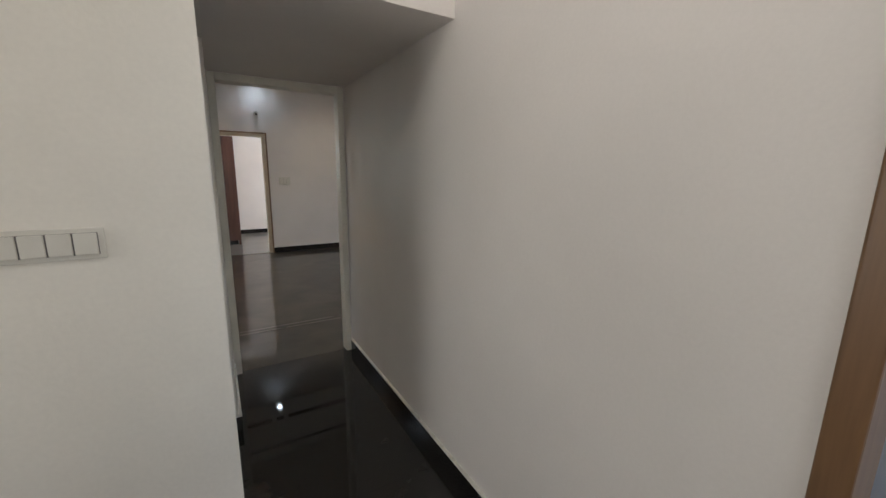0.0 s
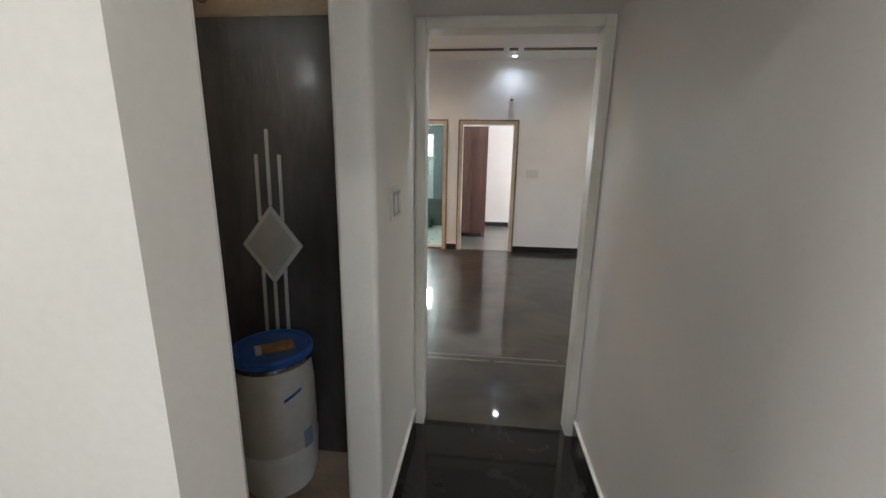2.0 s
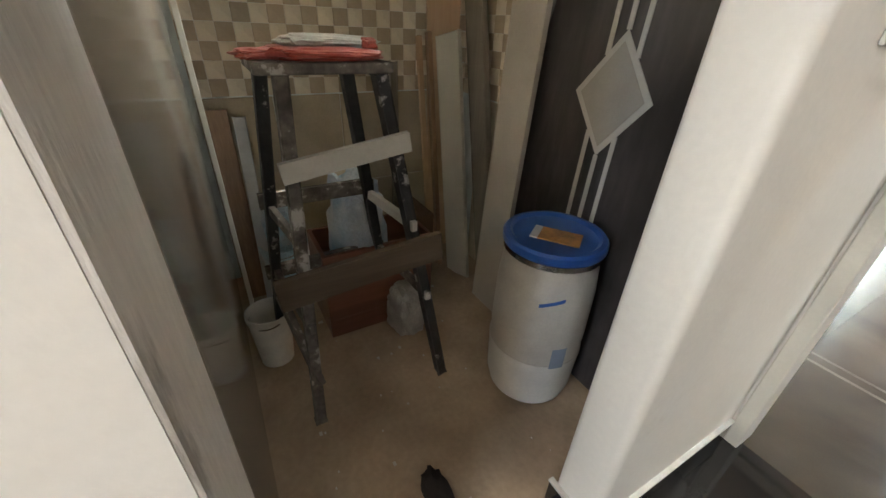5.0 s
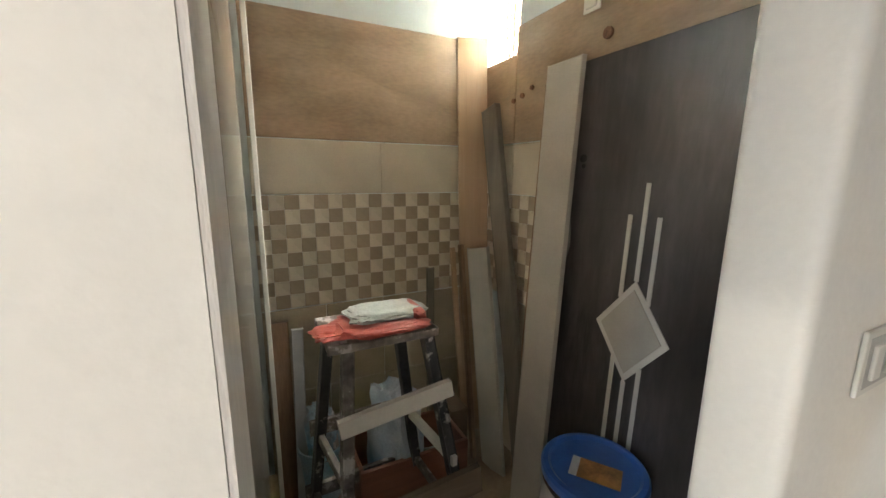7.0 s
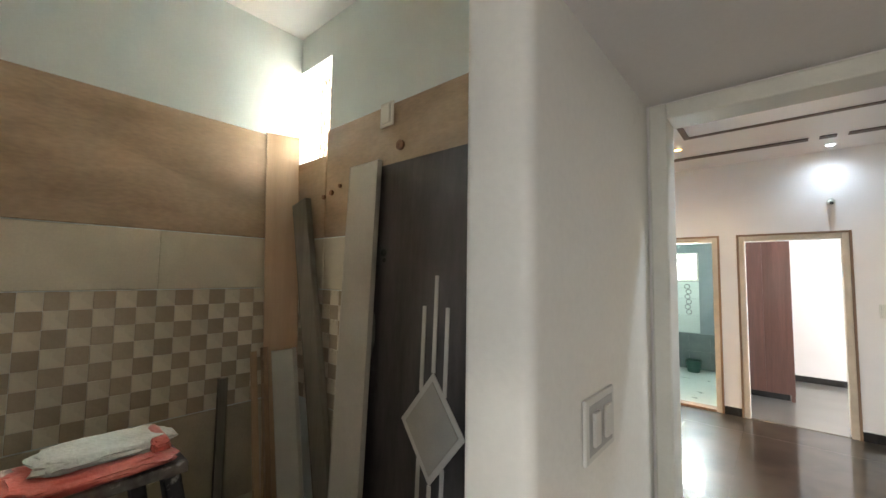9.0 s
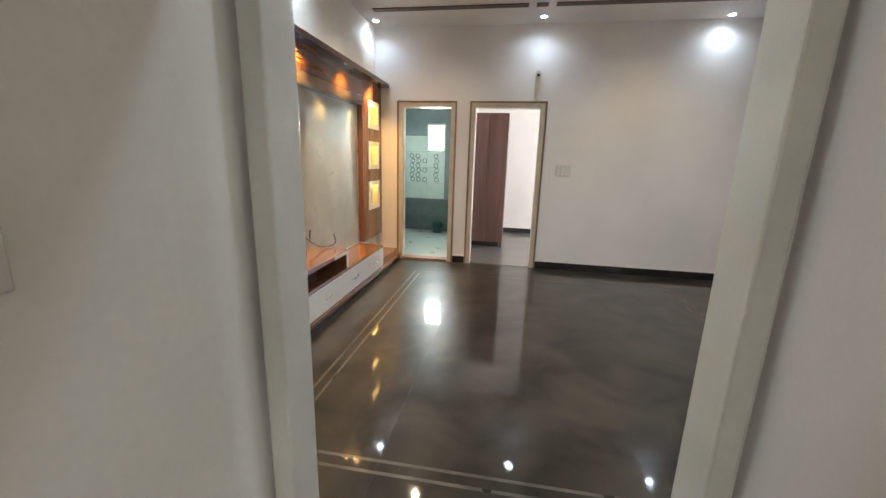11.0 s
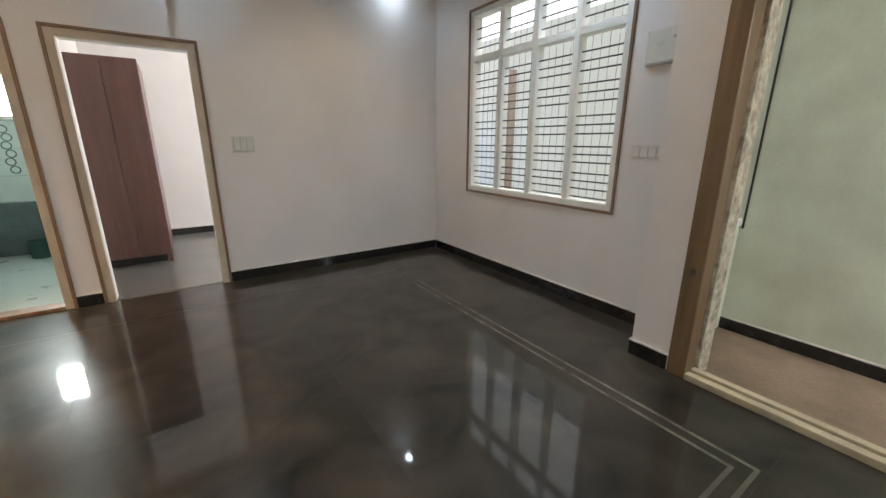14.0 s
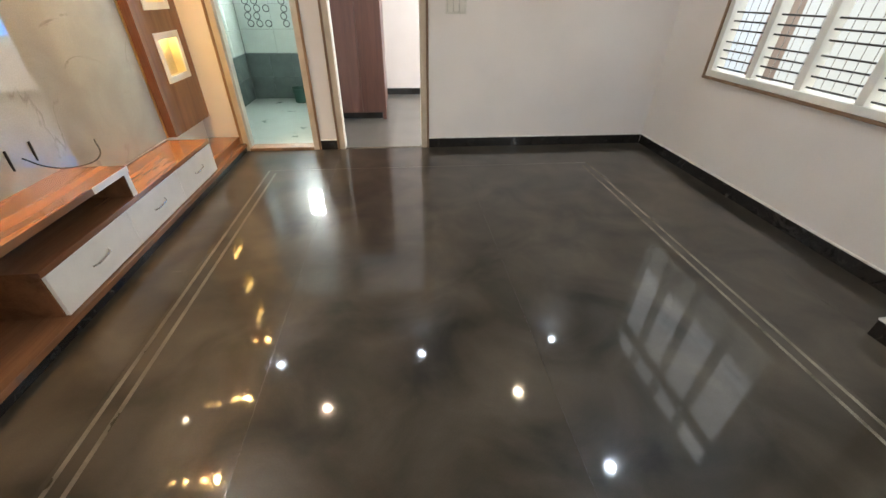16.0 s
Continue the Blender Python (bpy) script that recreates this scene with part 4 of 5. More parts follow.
# ---- store room tiling ----
def bands(root, plane, at, thick, u0, u1):
    tiles_on(root, "lower_tile", plane, at, thick, u0, u1, 0.0, 0.935, 0.32, 0.47, TILE_LOW)
    tiles_on(root, "check_tile", plane, at, thick, u0, u1, 0.94, 1.52, 0.0725, 0.0725, TILE_LIGHT, alt=TILE_DARK, gap=0.0005)
    tiles_on(root, "cream_tile", plane, at, thick, u0, u1, 1.523, 1.787, 0.64, 0.26, TILE_CREAM, gap=0.0006)
    tiles_on(root, "brown_tile", plane, at, thick, u0, u1, 1.79, 2.365, 1.4, 0.57, TILE_BAND)


ts = thing("tiling_back", "brown and cream chequered store wall tiles", "wall tiles", kind="structure")
bands(ts, "x", -1.58, 0.012, 2.05, 3.32)
ts = thing("tiling_side", "brown and cream chequered store wall tiles", "wall tiles", kind="structure")
bands(ts, "y", 3.334, -0.012, -1.257, -0.02)
tiles_on(ts, "brown_tile", "y", 3.334, -0.012, -1.565, -1.26, 1.79, 2.232, 0.31, 0.44, TILE_BAND)
tiles_on(ts, "cream_tile", "y", 3.334, -0.012, -1.565, -1.26, 1.523, 1.787, 0.31, 0.26, TILE_CREAM)
tiles_on(ts, "check_tile", "y", 3.334, -0.012, -1.565, -1.26, 0.94, 1.52, 0.0725, 0.0725, TILE_LIGHT, alt=TILE_DARK)
ENTRY = material("glazed_brown_entry_tile", (0.22, 0.19, 0.15), 0.13, scale=3, vary=0.1, bump=0.01, fine=50, rough_vary=0.05, spots=((0.15, 0.13, 0.105), 3, 0.6, 0.2), stretch=(1, 1, 0.5))
ENTRY_BAND = material("glazed_brown_band_tile", (0.22, 0.15, 0.095), 0.12, scale=2.2, vary=0.16, bump=0.01, fine=30, rough_vary=0.05)
ts = thing("tiling_entry", "glazed grey-brown store wall tiles beside the opening", "wall tiles", kind="structure")
tiles_on(ts, "lower_tile", "y", 2.02, 0.006, -1.56, 0.04, 0.0, 1.7895, 1.6, 1.79, ENTRY, gap=0.0001)
tiles_on(ts, "brown_tile", "y", 2.02, 0.006, -1.56, 0.04, 1.79, 2.365, 1.6, 0.57, ENTRY_BAND, gap=0.0001)
setting("store_jamb", [(0.042, 0.2275, 2.0205, 2.0255, 0.0, 2.12)], PLASTER, "bare grey plaster jamb with rough edge", "trim")
# Thin white strip drawn for the bright upright line beside the entry tiles.
setting("entry_white_strip", [(-1.275, -1.25, 2.063, 2.083, 0.004, 2.98)], material("bright_white_strip", (0.86, 0.85, 0.80), 0.25, scale=10, vary=0.02, bump=0), "thin white upright strip beside the entry tiles", "trim", bevel=0.003)

# ventilator
vt = thing("window_4", "small ventilator with rusty wavy grille", "window", kind="structure")
for b in ((-1.575, -1.262, 3.52, 3.56, 2.237, 2.262), (-1.575, -1.262, 3.52, 3.56, 2.76, 2.788), (-1.575, -1.55, 3.52, 3.56, 2.262, 2.76), (-1.287, -1.262, 3.52, 3.56, 2.262, 2.76)):
    bpart("window_frame", [b], TRIM_WOOD, vt)
RUST = material("rusty_iron", (0.22, 0.11, 0.06), 0.7, scale=25, vary=0.25, bump=0.2)
for k in range(8):
    x = -1.563 + k * 0.038
    bm = bmesh.new()
    for j in range(16):
        z0, z1 = 2.245 + j * 0.0335, 2.245 + (j + 1) * 0.0335
        tube(bm, (x + 0.014 * (j % 2), 3.463, z0), (x + 0.014 * ((j + 1) % 2), 3.463, z1), 0.0055, n=6)
    part("grille_bar", bm, RUST, vt)
for k in range(4):
    bpart("louvre", [(-1.55, -1.287, 3.53, 3.545, 2.33 + k * 0.11, 2.342 + k * 0.11)], RUST, vt)

# sockets and pipe holes on the store wall
switch_plate("store_socket", "white socket plate set into the brown tiles", (-0.77, 3.3205, 2.32), 0, 0.085, 0.11, 1)
for x, z, r in ((-0.678, 2.161, 0.022), (-1.194, 2.02, 0.013), (-1.265, 2.005, 0.012), (-1.12, 2.045, 0.01)):
    ob = thing("pipe_point", "capped brown pipe point in the tiled wall", "pipe", group="pipe points")
    bm = bmesh.new()
    tube(bm, (x, 3.3215, z), (x, 3.31, z), r, n=12)
    part("cap", bm, RUST, ob)

# ---- store room things ----
PANEL_DARK = material("dark_film_laminate", (0.062, 0.054, 0.05), 0.34, scale=2.2, vary=0.3, bump=0.25, fine=14, stretch=(3, 3, 0.7), coat=0.15)
FROST = material("frosted_pale_panel", (0.40, 0.37, 0.31), 0.5, scale=6, vary=0.05)
PALE = material("pale_strip", (0.55, 0.53, 0.47), 0.45, scale=6, vary=0.05)
door_panel = thing("spare_door", "dark laminate door panel with pale diamond inlay leaning on the wall", "door panel")
bm = bmesh.new()
box(bm, -0.42, 0.42, 0.0, 0.035, 0, 2.062, bevel=0.003)
part("leaf", bm, PANEL_DARK, door_panel)
bm = bmesh.new()
box(bm, 0.4205, 0.45, 0.0, 0.04, 0, 2.058, bevel=0.002)
part("lipping", bm, TRIM_WOOD, door_panel, "brown wooden edge lipping")


def diamond(w, h, y0, y1, cz):
    bm = bmesh.new()
    f = [bm.verts.new(p) for p in ((-w, y0, cz), (0, y0, cz - h), (w, y0, cz), (0, y0, cz + h))]
    b = [bm.verts.new((v.co.x, y1, v.co.z)) for v in f]
    bm.faces.new(f)
    bm.faces.new(b[::-1])
    for i in range(4):
        bm.faces.new((f[i], b[i], b[(i + 1) % 4], f[(i + 1) % 4]))
    return bm


part("diamond_frame", diamond(0.148, 0.188, -0.004, 0.001, 1.075), PALE, door_panel, "pale diamond border")
part("diamond_panel", diamond(0.122, 0.157, -0.007, -0.0042, 1.075), FROST, door_panel, "frosted diamond centre")
for x, top, mid, low in ((-0.055, 1.49, 1.19, 0.60), (0, 1.60, 1.262, 0.55), (0.055, 1.49, 1.19, 0.60)):
    bpart("inlay_strip", [(x - 0.008, x + 0.008, -0.004, 0.001, mid, top)], PALE, door_panel, "pale inlay strip")
    bpart("inlay_strip", [(x - 0.008, x + 0.008, -0.004, 0.001, low, 1.075 * 2 - mid)], PALE, door_panel, "pale inlay strip")
bm = bmesh.new()
rim = []
for k in range(13):
    a = -math.pi / 2 + math.pi * k / 12
    rim.append((-0.41 + 0.085 * math.cos(a), 1.36 + 0.15 * math.sin(a) + 0.01 * math.sin(k * 1.9)))
front = [bm.verts.new((x, -0.004 - 0.012 * (x + 0.41) / 0.085, z)) for x, z in rim]
back = [bm.verts.new((x, -0.001, z)) for x, z in rim]
bm.faces.new(front)
bm.faces.new(back[::-1])
for k in range(13):
    bm.faces.new((front[k], back[k], back[(k + 1) % 13], front[(k + 1) % 13]))
part("peeled_film", bm, material("peeling_film", (0.17, 0.155, 0.14), 0.4, scale=9, vary=0.2, bump=0.2), door_panel, "curled edge of peeling protective film")
bm = bmesh.new()
tube(bm, (-0.30, -0.003, 1.69), (-0.30, 0.002, 1.69), 0.016, n=12)
tube(bm, (-0.295, -0.003, 1.66), (-0.295, 0.002, 1.66), 0.009, n=10)
part("lock_hole", bm, LEG_BLACK, door_panel, "dark scuffed lock hole")
door_panel.matrix_world = pose(-0.385, 3.18, 0.004, -2.2, 0, 0)


def plank(name, label, a, b, w, d, side, mat):
    ob = thing(name, label, "board")
    bm = bmesh.new()
    beam(bm, a, b, w, d, side=side, bevel=0.003)
    part("plank", bm, mat, ob)
    return ob


PLY = wood("plywood_face", (0.46, 0.31, 0.195), (0.37, 0.235, 0.14), 0.6, axis=2)
CREAM_BOARD = material("cream_laminate_board", (0.46, 0.42, 0.35), 0.45, scale=4, vary=0.06, bump=0.05)
GREY_BOARD = material("grey_green_board", (0.44, 0.42, 0.35), 0.5, scale=4, vary=0.06, bump=0.05)
DARK_BOARD = wood("dark_grey_plank", (0.21, 0.185, 0.145), (0.13, 0.11, 0.085), 0.55)
plank("cream_board", "tall cream laminate board leaning on the store wall", (-0.79, 3.13, 0.005), (-0.793, 3.222, 2.075), 0.192, 0.018, (1, 0, 0), CREAM_BOARD)
plank("plywood_board", "tall light plywood board standing in the store corner", (-1.44, 3.235, 0.006), (-1.548, 3.222, 2.372), 0.17, 0.018, (0.3, 0.95, 0), PLY)
plank("grey_board", "pale grey-green board leaning in the store corner", (-1.085, 3.15, 0.006), (-1.355, 3.175, 1.22), 0.17, 0.016, (1, 0.15, 0), GREY_BOARD)
plank("dark_plank", "thin dark grey plank leaning against the tiles", (-0.945, 3.25, 0.006), (-1.435, 3.285, 1.99), 0.135, 0.03, (1, 0, 0), DARK_BOARD)
plank("thin_batten", "thin brown batten beside the plywood", (-1.22, 3.10, 0.006), (-1.47, 3.13, 1.22), 0.03, 0.02, (1, 0, 0), TRIM_WOOD)
plank("thin_batten", "thin brown batten beside the plywood", (-1.27, 3.07, 0.006), (-1.50, 3.09, 1.20), 0.02, 0.02, (1, 0, 0), PLY)
plank("dark_batten", "thin dark strip leaning behind the cream board", (-1.05, 3.262, 0.006), (-0.98, 3.302, 2.03), 0.03, 0.012, (1, 0, 0), TRIM_WOOD)
plank("dark_batten", "dark wooden strip leaning on the chequered wall", (-1.50, 2.95, 0.006), (-1.55, 2.97, 1.08), 0.04, 0.02, (0, 1, 0), DARK_BOARD)
plank("grey_pipe_channel", "pale grey plastic channel leaning in the corner", (-1.30, 2.17, 0.006), (-1.42, 2.20, 0.88), 0.05, 0.03, (0, 1, 0), material("grey_plastic", (0.45, 0.46, 0.46), 0.4))
plank("brown_plank", "rough brown plank leaning behind the channel", (-1.36, 2.11, 0.006), (-1.5, 2.12, 0.9), 0.09, 0.02, (0, 1, 0), TRIM_WOOD)

# step stool
LEGPAINT = material("paint_splashed_black_wood", (0.035, 0.033, 0.034), 0.55, scale=9, vary=0.3, bump=0.3, fine=40, spots=((0.42, 0.40, 0.37), 11, 0.60, 0.05))
SPLASH = material("splashed_wood", (0.17, 0.15, 0.13), 0.7, scale=14, vary=0.4, bump=0.3, fine=50, wear=(0.06, 0.05, 0.045), spots=((0.45, 0.43, 0.40), 14, 0.56, 0.05))
BROWN_BOARD = wood("rough_brown_board", (0.135, 0.10, 0.066), (0.08, 0.058, 0.038), 0.7, axis=1)
st = thing("step_stool", "paint-splashed black wooden painter's trestle stool", "stool")
feet = [(-0.49, 2.205, 0.006), (-0.49, 2.70, 0.006), (-0.97, 2.155, 0.006), (-1.0, 2.68, 0.006)]
tops = [(-0.56, 2.26, 1.14), (-0.545, 2.50, 1.14), (-0.72, 2.235, 1.14), (-0.70, 2.46, 1.14)]
for i, (a, b) in enumerate(zip(feet, tops)):
    bm = bmesh.new()
    beam(bm, a, b, 0.034, 0.034, side=(0, 1, 0), bevel=0.004)
    part("leg", bm, SPLASH if i == 0 else LEGPAINT, st)


def between(i, j, z, shift=0.0):
    def at(k):
        t = z / 1.14
        return Vector(feet[k]).lerp(Vector(tops[k]), t)
    a, b = at(i), at(j)
    d = (b - a).normalized() * 0.03
    return a - d + Vector((shift, 0, 0)), b + d + Vector((shift, 0, 0))


bm = bmesh.new()
box(bm, -0.76, -0.515, 2.20, 2.53, 1.142, 1.168, bevel=0.004)
part("top_board", bm, SPLASH, st, "splashed wooden top")
a, b = between(0, 1, 0.94, 0.033)
bm = bmesh.new()
beam(bm, a - Vector((0, 0, 0.025)), b + Vector((0, 0, 0.03)), 0.05, 0.02, bevel=0.002)
part("rung", bm, PALE, st, "pale wooden rung")
a, b = between(0, 1, 0.58, 0.036)
bm = bmesh.new()
beam(bm, a - Vector((0, 0.05, 0.01)), b + Vector((0, 0.04, 0.04)), 0.095, 0.022, bevel=0.002)
part("lower_board", bm, BROWN_BOARD, st, "rough brown tie board")
a, b = between(2, 3, 0.72, -0.03)
bm = bmesh.new()
beam(bm, a, b, 0.05, 0.02, bevel=0.002)
part("rung", bm, SPLASH, st)
a, b = between(2, 3, 0.40, -0.03)
bm = bmesh.new()
beam(bm, a, b, 0.05, 0.02, bevel=0.002)
part("rung", bm, SPLASH, st)
for i, j in ((0, 2), (1, 3)):
    a, b = between(i, j, 0.70)
    bm = bmesh.new()
    beam(bm, a, b, 0.035, 0.02, bevel=0.002)
    part("side_rail", bm, PALE if i else SPLASH, st)
    a, b = between(i, j, 0.42)
    bm = bmesh.new()
    beam(bm, a, b, 0.035, 0.02, bevel=0.002)
    part("side_rail", bm, SPLASH, st)
bm = bmesh.new()
beam(bm, (-0.60, 2.165, 0.50), (-0.475, 2.225, 0.20), 0.026, 0.018, bevel=0.002)
part("brace", bm, SPLASH, st, "slanting splashed brace")


def bag(name, label, size, mat, loc, rot=0, seed=1, lumps=3.0, squash=0.35):
    """A slack filled bag: a ball drawn out, flattened below and crumpled."""
    ob = thing(name, label, "bag")
    bm = bmesh.new()
    bmesh.ops.create_icosphere(bm, subdivisions=4, radius=1)
    for v in bm.verts:
        c = v.co.copy()
        k = 1 + squash * noise.noise(c * lumps + Vector((seed * 7.1, 0, 0))) + 0.12 * noise.noise(c * lumps * 3 + Vector((0, seed * 3.3, 0)))
        c = c * k
        for ax in range(3):
            c[ax] = math.copysign(abs(c[ax]) ** 0.7, c[ax])
        v.co = Vector((c.x * size[0] / 2, c.y * size[1] / 2, max(-0.8, c.z) * size[2] / 1.8 + size[2] * 0.445))
    part("sack", bm, mat, ob, smooth=True)
    ob.matrix_world = pose(*loc, 0, 0, rot)
    return ob


WHITE_BAG = material("white_plastic_bag", (0.62, 0.60, 0.56), 0.4, scale=8, vary=0.1, bump=0.2)
RED_BAG = material("red_printed_bag", (0.44, 0.095, 0.07), 0.38, scale=7, vary=0.15, bump=0.2, wear=(0.33, 0.06, 0.045))
def crumple(bm, centre, half, seed, edge=0.4, rough=0.12):
    """A folded sack: a box-like pillow with slack, uneven faces."""
    vs = bmesh.ops.create_icosphere(bm, subdivisions=4, radius=1)["verts"]
    for v in vs:
        c = v.co.copy()
        k = 1 + rough * noise.noise(c * 2.6 + Vector((seed * 7.1, 0, 0))) + 0.4 * rough * noise.noise(c * 8 + Vector((0, seed * 3.3, 0)))
        c = Vector([math.copysign(abs(a) ** edge, a) for a in c])
        thin = 1 - 0.55 * max(abs(c.x), abs(c.y)) ** 6
        v.co = Vector(centre) + Vector((c.x * half[0] * k, c.y * half[1] * k, max(-1, c.z * thin * k) * half[2]))


putty = thing("putty_bag", "red and white putty bag folded on the stool top", "bag")
bm = bmesh.new()
crumple(bm, (-0.595, 2.37, 1.184), (0.09, 0.14, 0.016), 2, 0.5, 0.2)
part("sack", bm, RED_BAG, putty, smooth=True)
bm = bmesh.new()
crumple(bm, (-0.585, 2.225, 1.181), (0.05, 0.055, 0.011), 5, 0.6, 0.3)
part("tail", bm, RED_BAG, putty, "twisted red end of the bag", smooth=True)
MINT = material("mint_white_bag", (0.50, 0.52, 0.47), 0.4, scale=8, vary=0.15, bump=0.25)
bm = bmesh.new()
crumple(bm, (-0.625, 2.395, 1.206), (0.075, 0.118, 0.017), 7, 0.55, 0.2)
part("fold", bm, MINT, putty, "white folded top", smooth=True)
bm = bmesh.new()
crumple(bm, (-0.615, 2.482, 1.204), (0.076, 0.02, 0.017), 9)
part("print_band", bm, RED_BAG, putty, "red printed band", smooth=True)

drum = thing("plastic_drum", "white plastic drum with blue lid and steel clamp", "drum")
DRUM = material("translucent_white_plastic", (0.56, 0.53, 0.46), 0.4, scale=5, vary=0.08, bump=0.05, wear=(0.44, 0.41, 0.35))
BLUE = material("blue_plastic_lid", (0.025, 0.10, 0.36), 0.35, scale=6, vary=0.12, bump=0.05)
bm = bmesh.new()
revolve(bm, [(0.12, 0.0), (0.148, 0.018), (0.162, 0.07), (0.168, 0.2), (0.171, 0.24), (0.166, 0.27), (0.170, 0.3), (0.168, 0.5), (0.160, 0.585), (0.150, 0.615), (0.156, 0.625), (0.156, 0.64)], 36)
part("barrel", bm, DRUM, drum, smooth=True)
bm = bmesh.new()
revolve(bm, [(0.1585, 0.618), (0.1635, 0.623), (0.1635, 0.641), (0.1585, 0.645)], 36)
part("clamp_ring", bm, CHROME, drum, "steel clamp ring", smooth=True)
bm = bmesh.new()
revolve(bm, [(0.167, 0.6455), (0.170, 0.652), (0.170, 0.672), (0.163, 0.681), (0.148, 0.682), (0.138, 0.672), (0.0, 0.673)], 36)
part("lid", bm, BLUE, drum, "blue plastic lid", smooth=True)
for z0, a0, mt, w in ((0.49, -50, BLUE, 26), (0.23, -25, material("grey_blue_label", (0.22, 0.28, 0.36), 0.5), 18)):
    bm = bmesh.new()
    r = 0.1725
    h = 0.014 if w == 26 else 0.09
    vs = []
    for i in range(7):
        a = radians(a0 + w * i / 6)
        zz = z0 + 0.03 * i / 6 * (w == 26)
        vs.append((bm.verts.new((r * math.cos(a), r * math.sin(a), zz)), bm.verts.new((r * math.cos(a), r * math.sin(a), zz + h))))
    for p, q in zip(vs, vs[1:]):
        bm.faces.new((p[0], q[0], q[1], p[1]))
    part("marking", bm, mt, drum, "faded blue marking")
bm = bmesh.new()
revolve(bm, [(0.1505, 0.022), (0.1632, 0.07), (0.1692, 0.2), (0.1722, 0.24)], 36)
part("powder_fill", bm, material("white_powder_fill", (0.68, 0.66, 0.60), 0.6, scale=9, vary=0.06, bump=0.1), drum, "white powder showing through the lower part", smooth=True)
drum.location = (-0.30, 2.998, 0.004)
card = thing("card_scrap", "orange and white card scrap lying on the drum lid", "card")
bpart("card", [(-0.065, 0.065, -0.045, 0.045, 0, 0.004)], material("orange_card", (0.42, 0.2, 0.06), 0.6, scale=14, vary=0.25), card)
bpart("margin", [(-0.09, -0.0655, -0.045, 0.045, 0, 0.004)], WHITE_BAG, card, "white card margin")
card.matrix_world = pose(-0.265, 2.985, 0.6825, 0, 0, 35)

# clutter behind the stool
def bucket(label, r, h, mat, loc, tilt=0):
    ob = thing("bucket", label, "bucket", group="buckets in the store")
    bm = bmesh.new()
    revolve(bm, [(r * 0.78, 0), (r * 0.98, h * 0.9), (r * 1.04, h * 0.9), (r * 1.04, h), (r * 0.97, h), (r * 0.74, 0.01)], 24)
    part("pail", bm, mat, ob, smooth=True)
    bm = bmesh.new()
    for i in range(12):
        a0, a1 = math.pi * i / 12, math.pi * (i + 1) / 12
        tube(bm, (r * 1.05 * math.cos(a0), -r * 0.9 * math.sin(a0), h * 0.92 - 0.02 * math.sin(a0)), (r * 1.05 * math.cos(a1), -r * 0.9 * math.sin(a1), h * 0.92 - 0.02 * math.sin(a1)), 0.003, n=5)
    part("handle", bm, CHROME, ob, "thin wire handle")
    ob.matrix_world = pose(*loc, tilt, 0, 20)
    return ob


GREY_PAIL = material("splashed_grey_pail", (0.33, 0.32, 0.30), 0.5, scale=9, vary=0.25, bump=0.1)
bucket("paint-splashed white bucket with a wire handle", 0.13, 0.28, WHITE_BAG, (-1.30, 2.46, 0.004))
bucket("grey splashed paint bucket on the store floor", 0.12, 0.26, GREY_PAIL, (-1.22, 2.78, 0.004))
bucket("blue-white paint bucket in the store corner", 0.11, 0.30, material("blue_white_pail", (0.25, 0.48, 0.60), 0.4, scale=3, vary=0.4, wear=(0.6, 0.62, 0.62)), (-1.33, 2.27, 0.004))
bucket("small white paint bucket by the stool", 0.082, 0.25, material("clean_white_pail", (0.74, 0.72, 0.66), 0.4, scale=8, vary=0.08), (-0.88, 2.125, 0.004))
crate = thing("wooden_crate", "dark reddish brown open wooden crate", "crate")
RED_WOOD = wood("red_brown_wood", (0.19, 0.075, 0.04), (0.11, 0.04, 0.02), 0.55, axis=1)
for b in ((-1.16, -1.142, 2.36, 2.86, 0.1, 0.43), (-0.90, -0.882, 2.36, 2.86, 0.1, 0.43), (-1.142, -0.90, 2.36, 2.378, 0.1, 0.43), (-1.142, -0.90, 2.842, 2.86, 0.1, 0.43), (-1.16, -0.882, 2.36, 2.86, 0.004, 0.1)):
    bpart("crate_side", [b], RED_WOOD, crate, bevel=0.003)
bag("cement_bag", "crumpled white and blue cement bag in the crate", (0.24, 0.2, 0.62), material("white_blue_bag", (0.58, 0.60, 0.62), 0.4, scale=5, vary=0.2, wear=(0.16, 0.33, 0.5)), (-1.02, 2.55, 0.102), 30, seed=4)
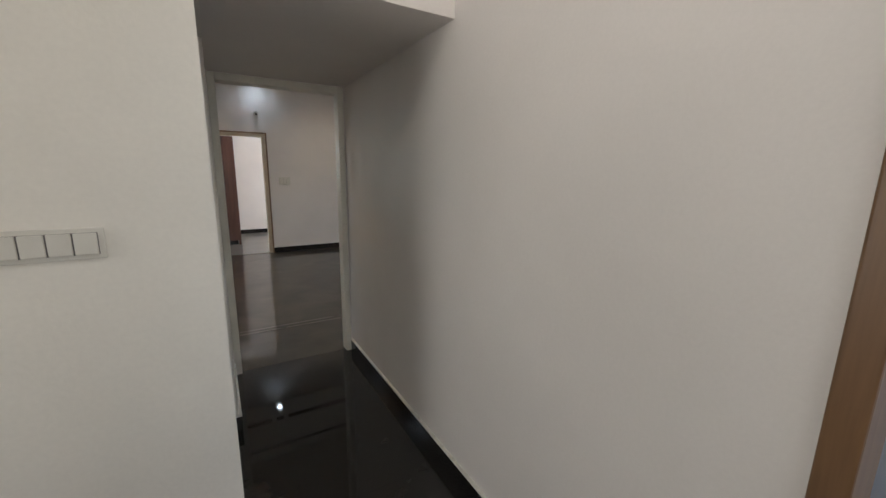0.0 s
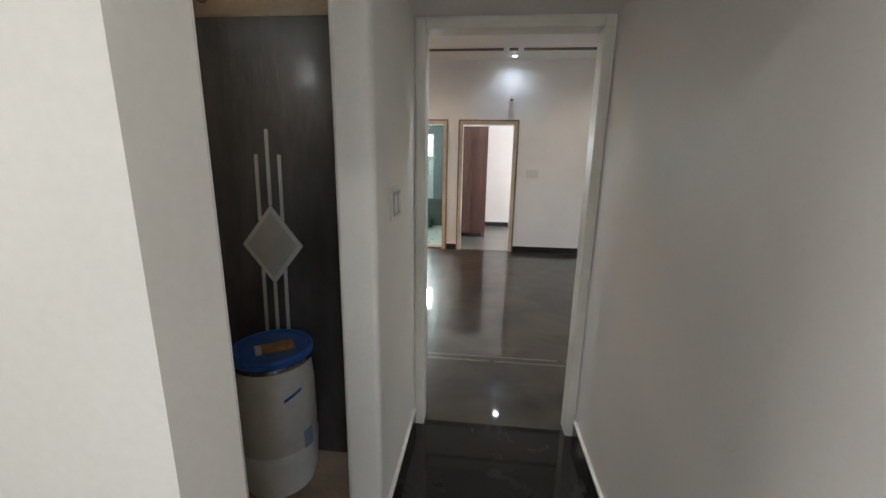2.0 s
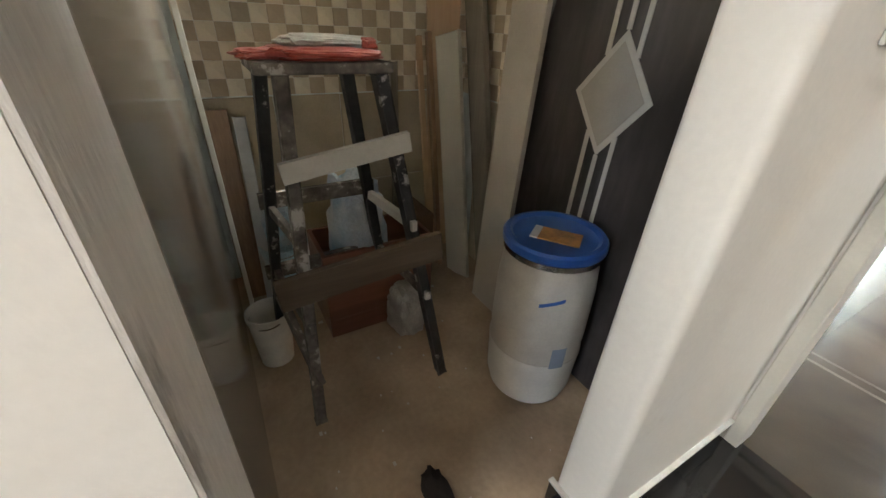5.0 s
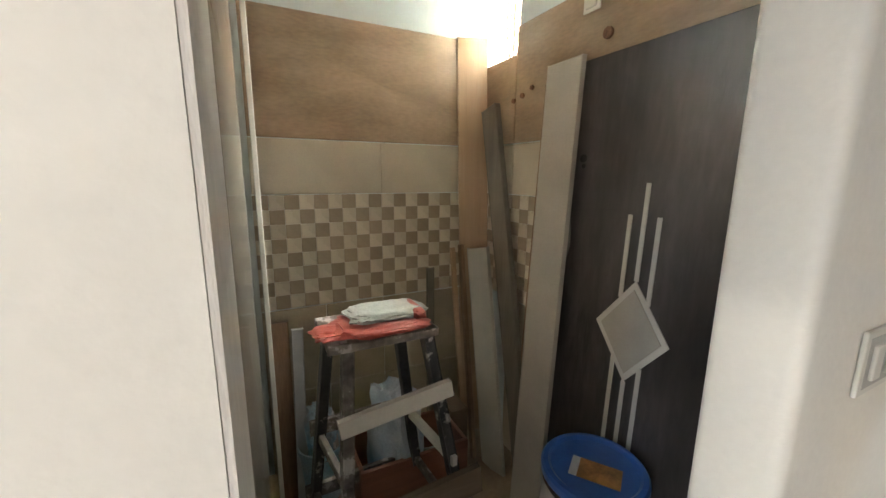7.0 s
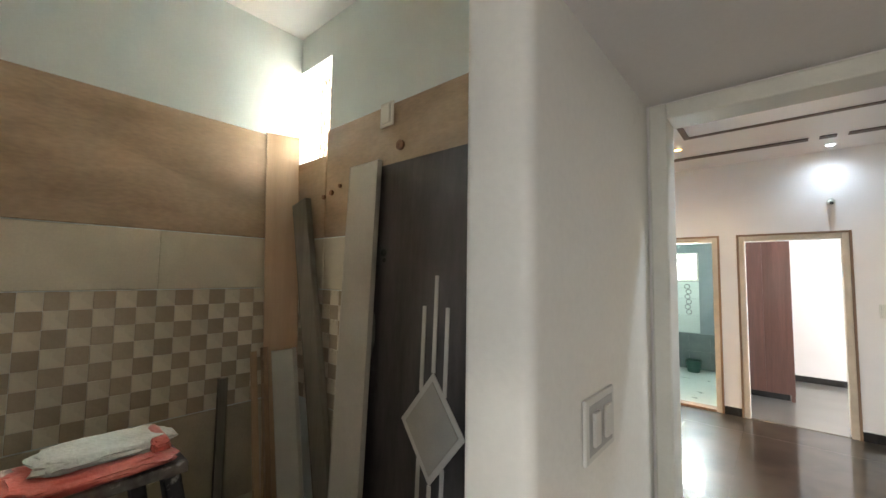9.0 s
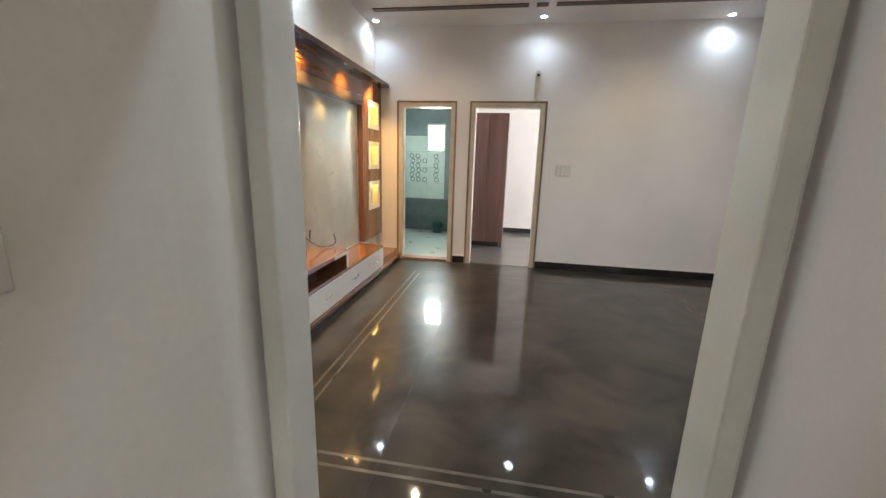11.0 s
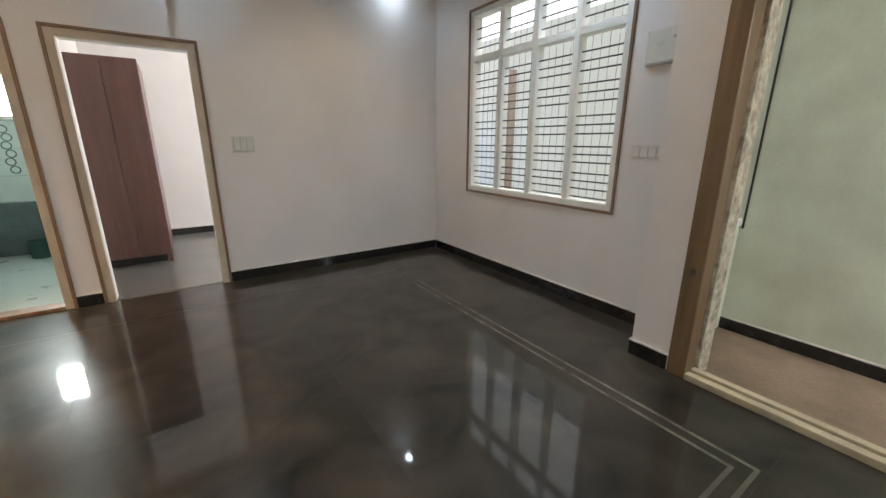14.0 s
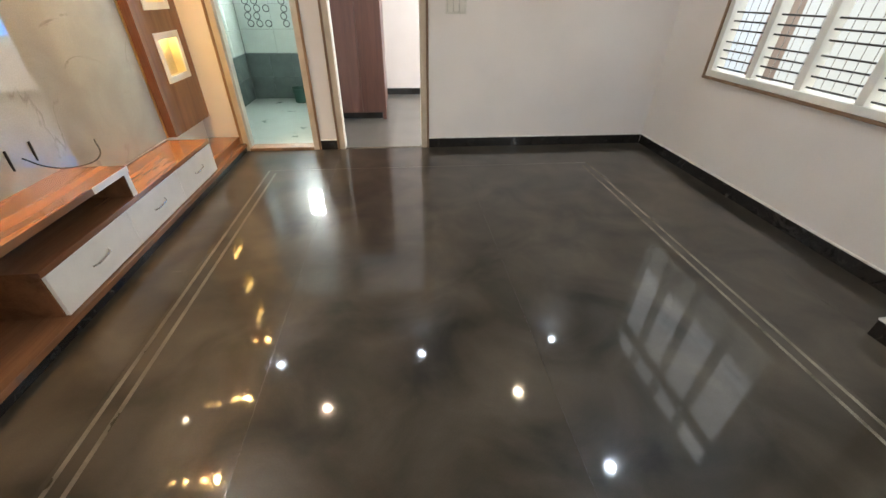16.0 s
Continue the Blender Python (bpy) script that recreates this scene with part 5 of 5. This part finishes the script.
bag("scrap_bag", "translucent crumpled plastic bag on the floor", (0.17, 0.15, 0.24), material("dull_plastic", (0.42, 0.40, 0.36), 0.35, scale=8, vary=0.2), (-0.80, 2.69, 0.004), 10, seed=6, squash=0.25)
bag("blue_bag", "small blue and white sack beside the channel", (0.14, 0.14, 0.2), material("pale_blue_sack", (0.30, 0.50, 0.62), 0.45, scale=9, vary=0.3, wear=(0.6, 0.62, 0.62)), (-1.33, 2.27, 0.304), 0, seed=8)
box1 = thing("carton", "dark brown carton standing by the leaning boards", "carton")
bpart("body", [(-1.42, -1.16, 2.92, 3.02, 0.004, 0.38)], material("brown_card", (0.15, 0.095, 0.055), 0.8, scale=5, vary=0.12), box1, bevel=0.003)
boot = thing("dark_rag", "dark crumpled rag near the store threshold", "rag")
bm = bmesh.new()
bmesh.ops.create_icosphere(bm, subdivisions=3, radius=1)
for v in bm.verts:
    c = v.co * (1 + 0.4 * noise.noise(v.co * 2.5))
    v.co = Vector((c.x * 0.07, c.y * 0.04, max(-0.5, c.z) * 0.03 + 0.015))
part("cloth", bm, material("black_rag", (0.03, 0.025, 0.022), 0.9), boot, smooth=True)
boot.location = (-0.07, 2.45, 0.004)
rng = random.Random(11)
deb = bmesh.new()
for k in range(40):
    x, y, s = rng.uniform(-1.3, 0.05), rng.uniform(2.1, 3.0), rng.uniform(0.002, 0.007)
    box(deb, x - s, x + s, y - s * 0.7, y + s * 0.7, 0.0035, 0.0035 + s * 0.6)
tagged(part("debris", deb, PALE), "scattered pale plaster crumbs on the floor", "debris", kind="stuff")

# porch grille
pg = thing("window_5", "white framed porch window with dark iron bars", "window", kind="structure")
bpart("window_frame", [(4.1, 4.318, 4.985, 5.0, 0.72, 0.77)], WINDOW_WHITE, pg)
bpart("edge_bar", [(4.308, 4.318, 4.97, 4.982, 0.70, 2.7)], IRON, pg, "dark iron edge bar")
for k in range(7):
    z = 0.95 + k * 0.25
    bpart("grille_bar", [(4.1, 4.308, 5.012, 5.02, z, z + 0.007)], IRON, pg)
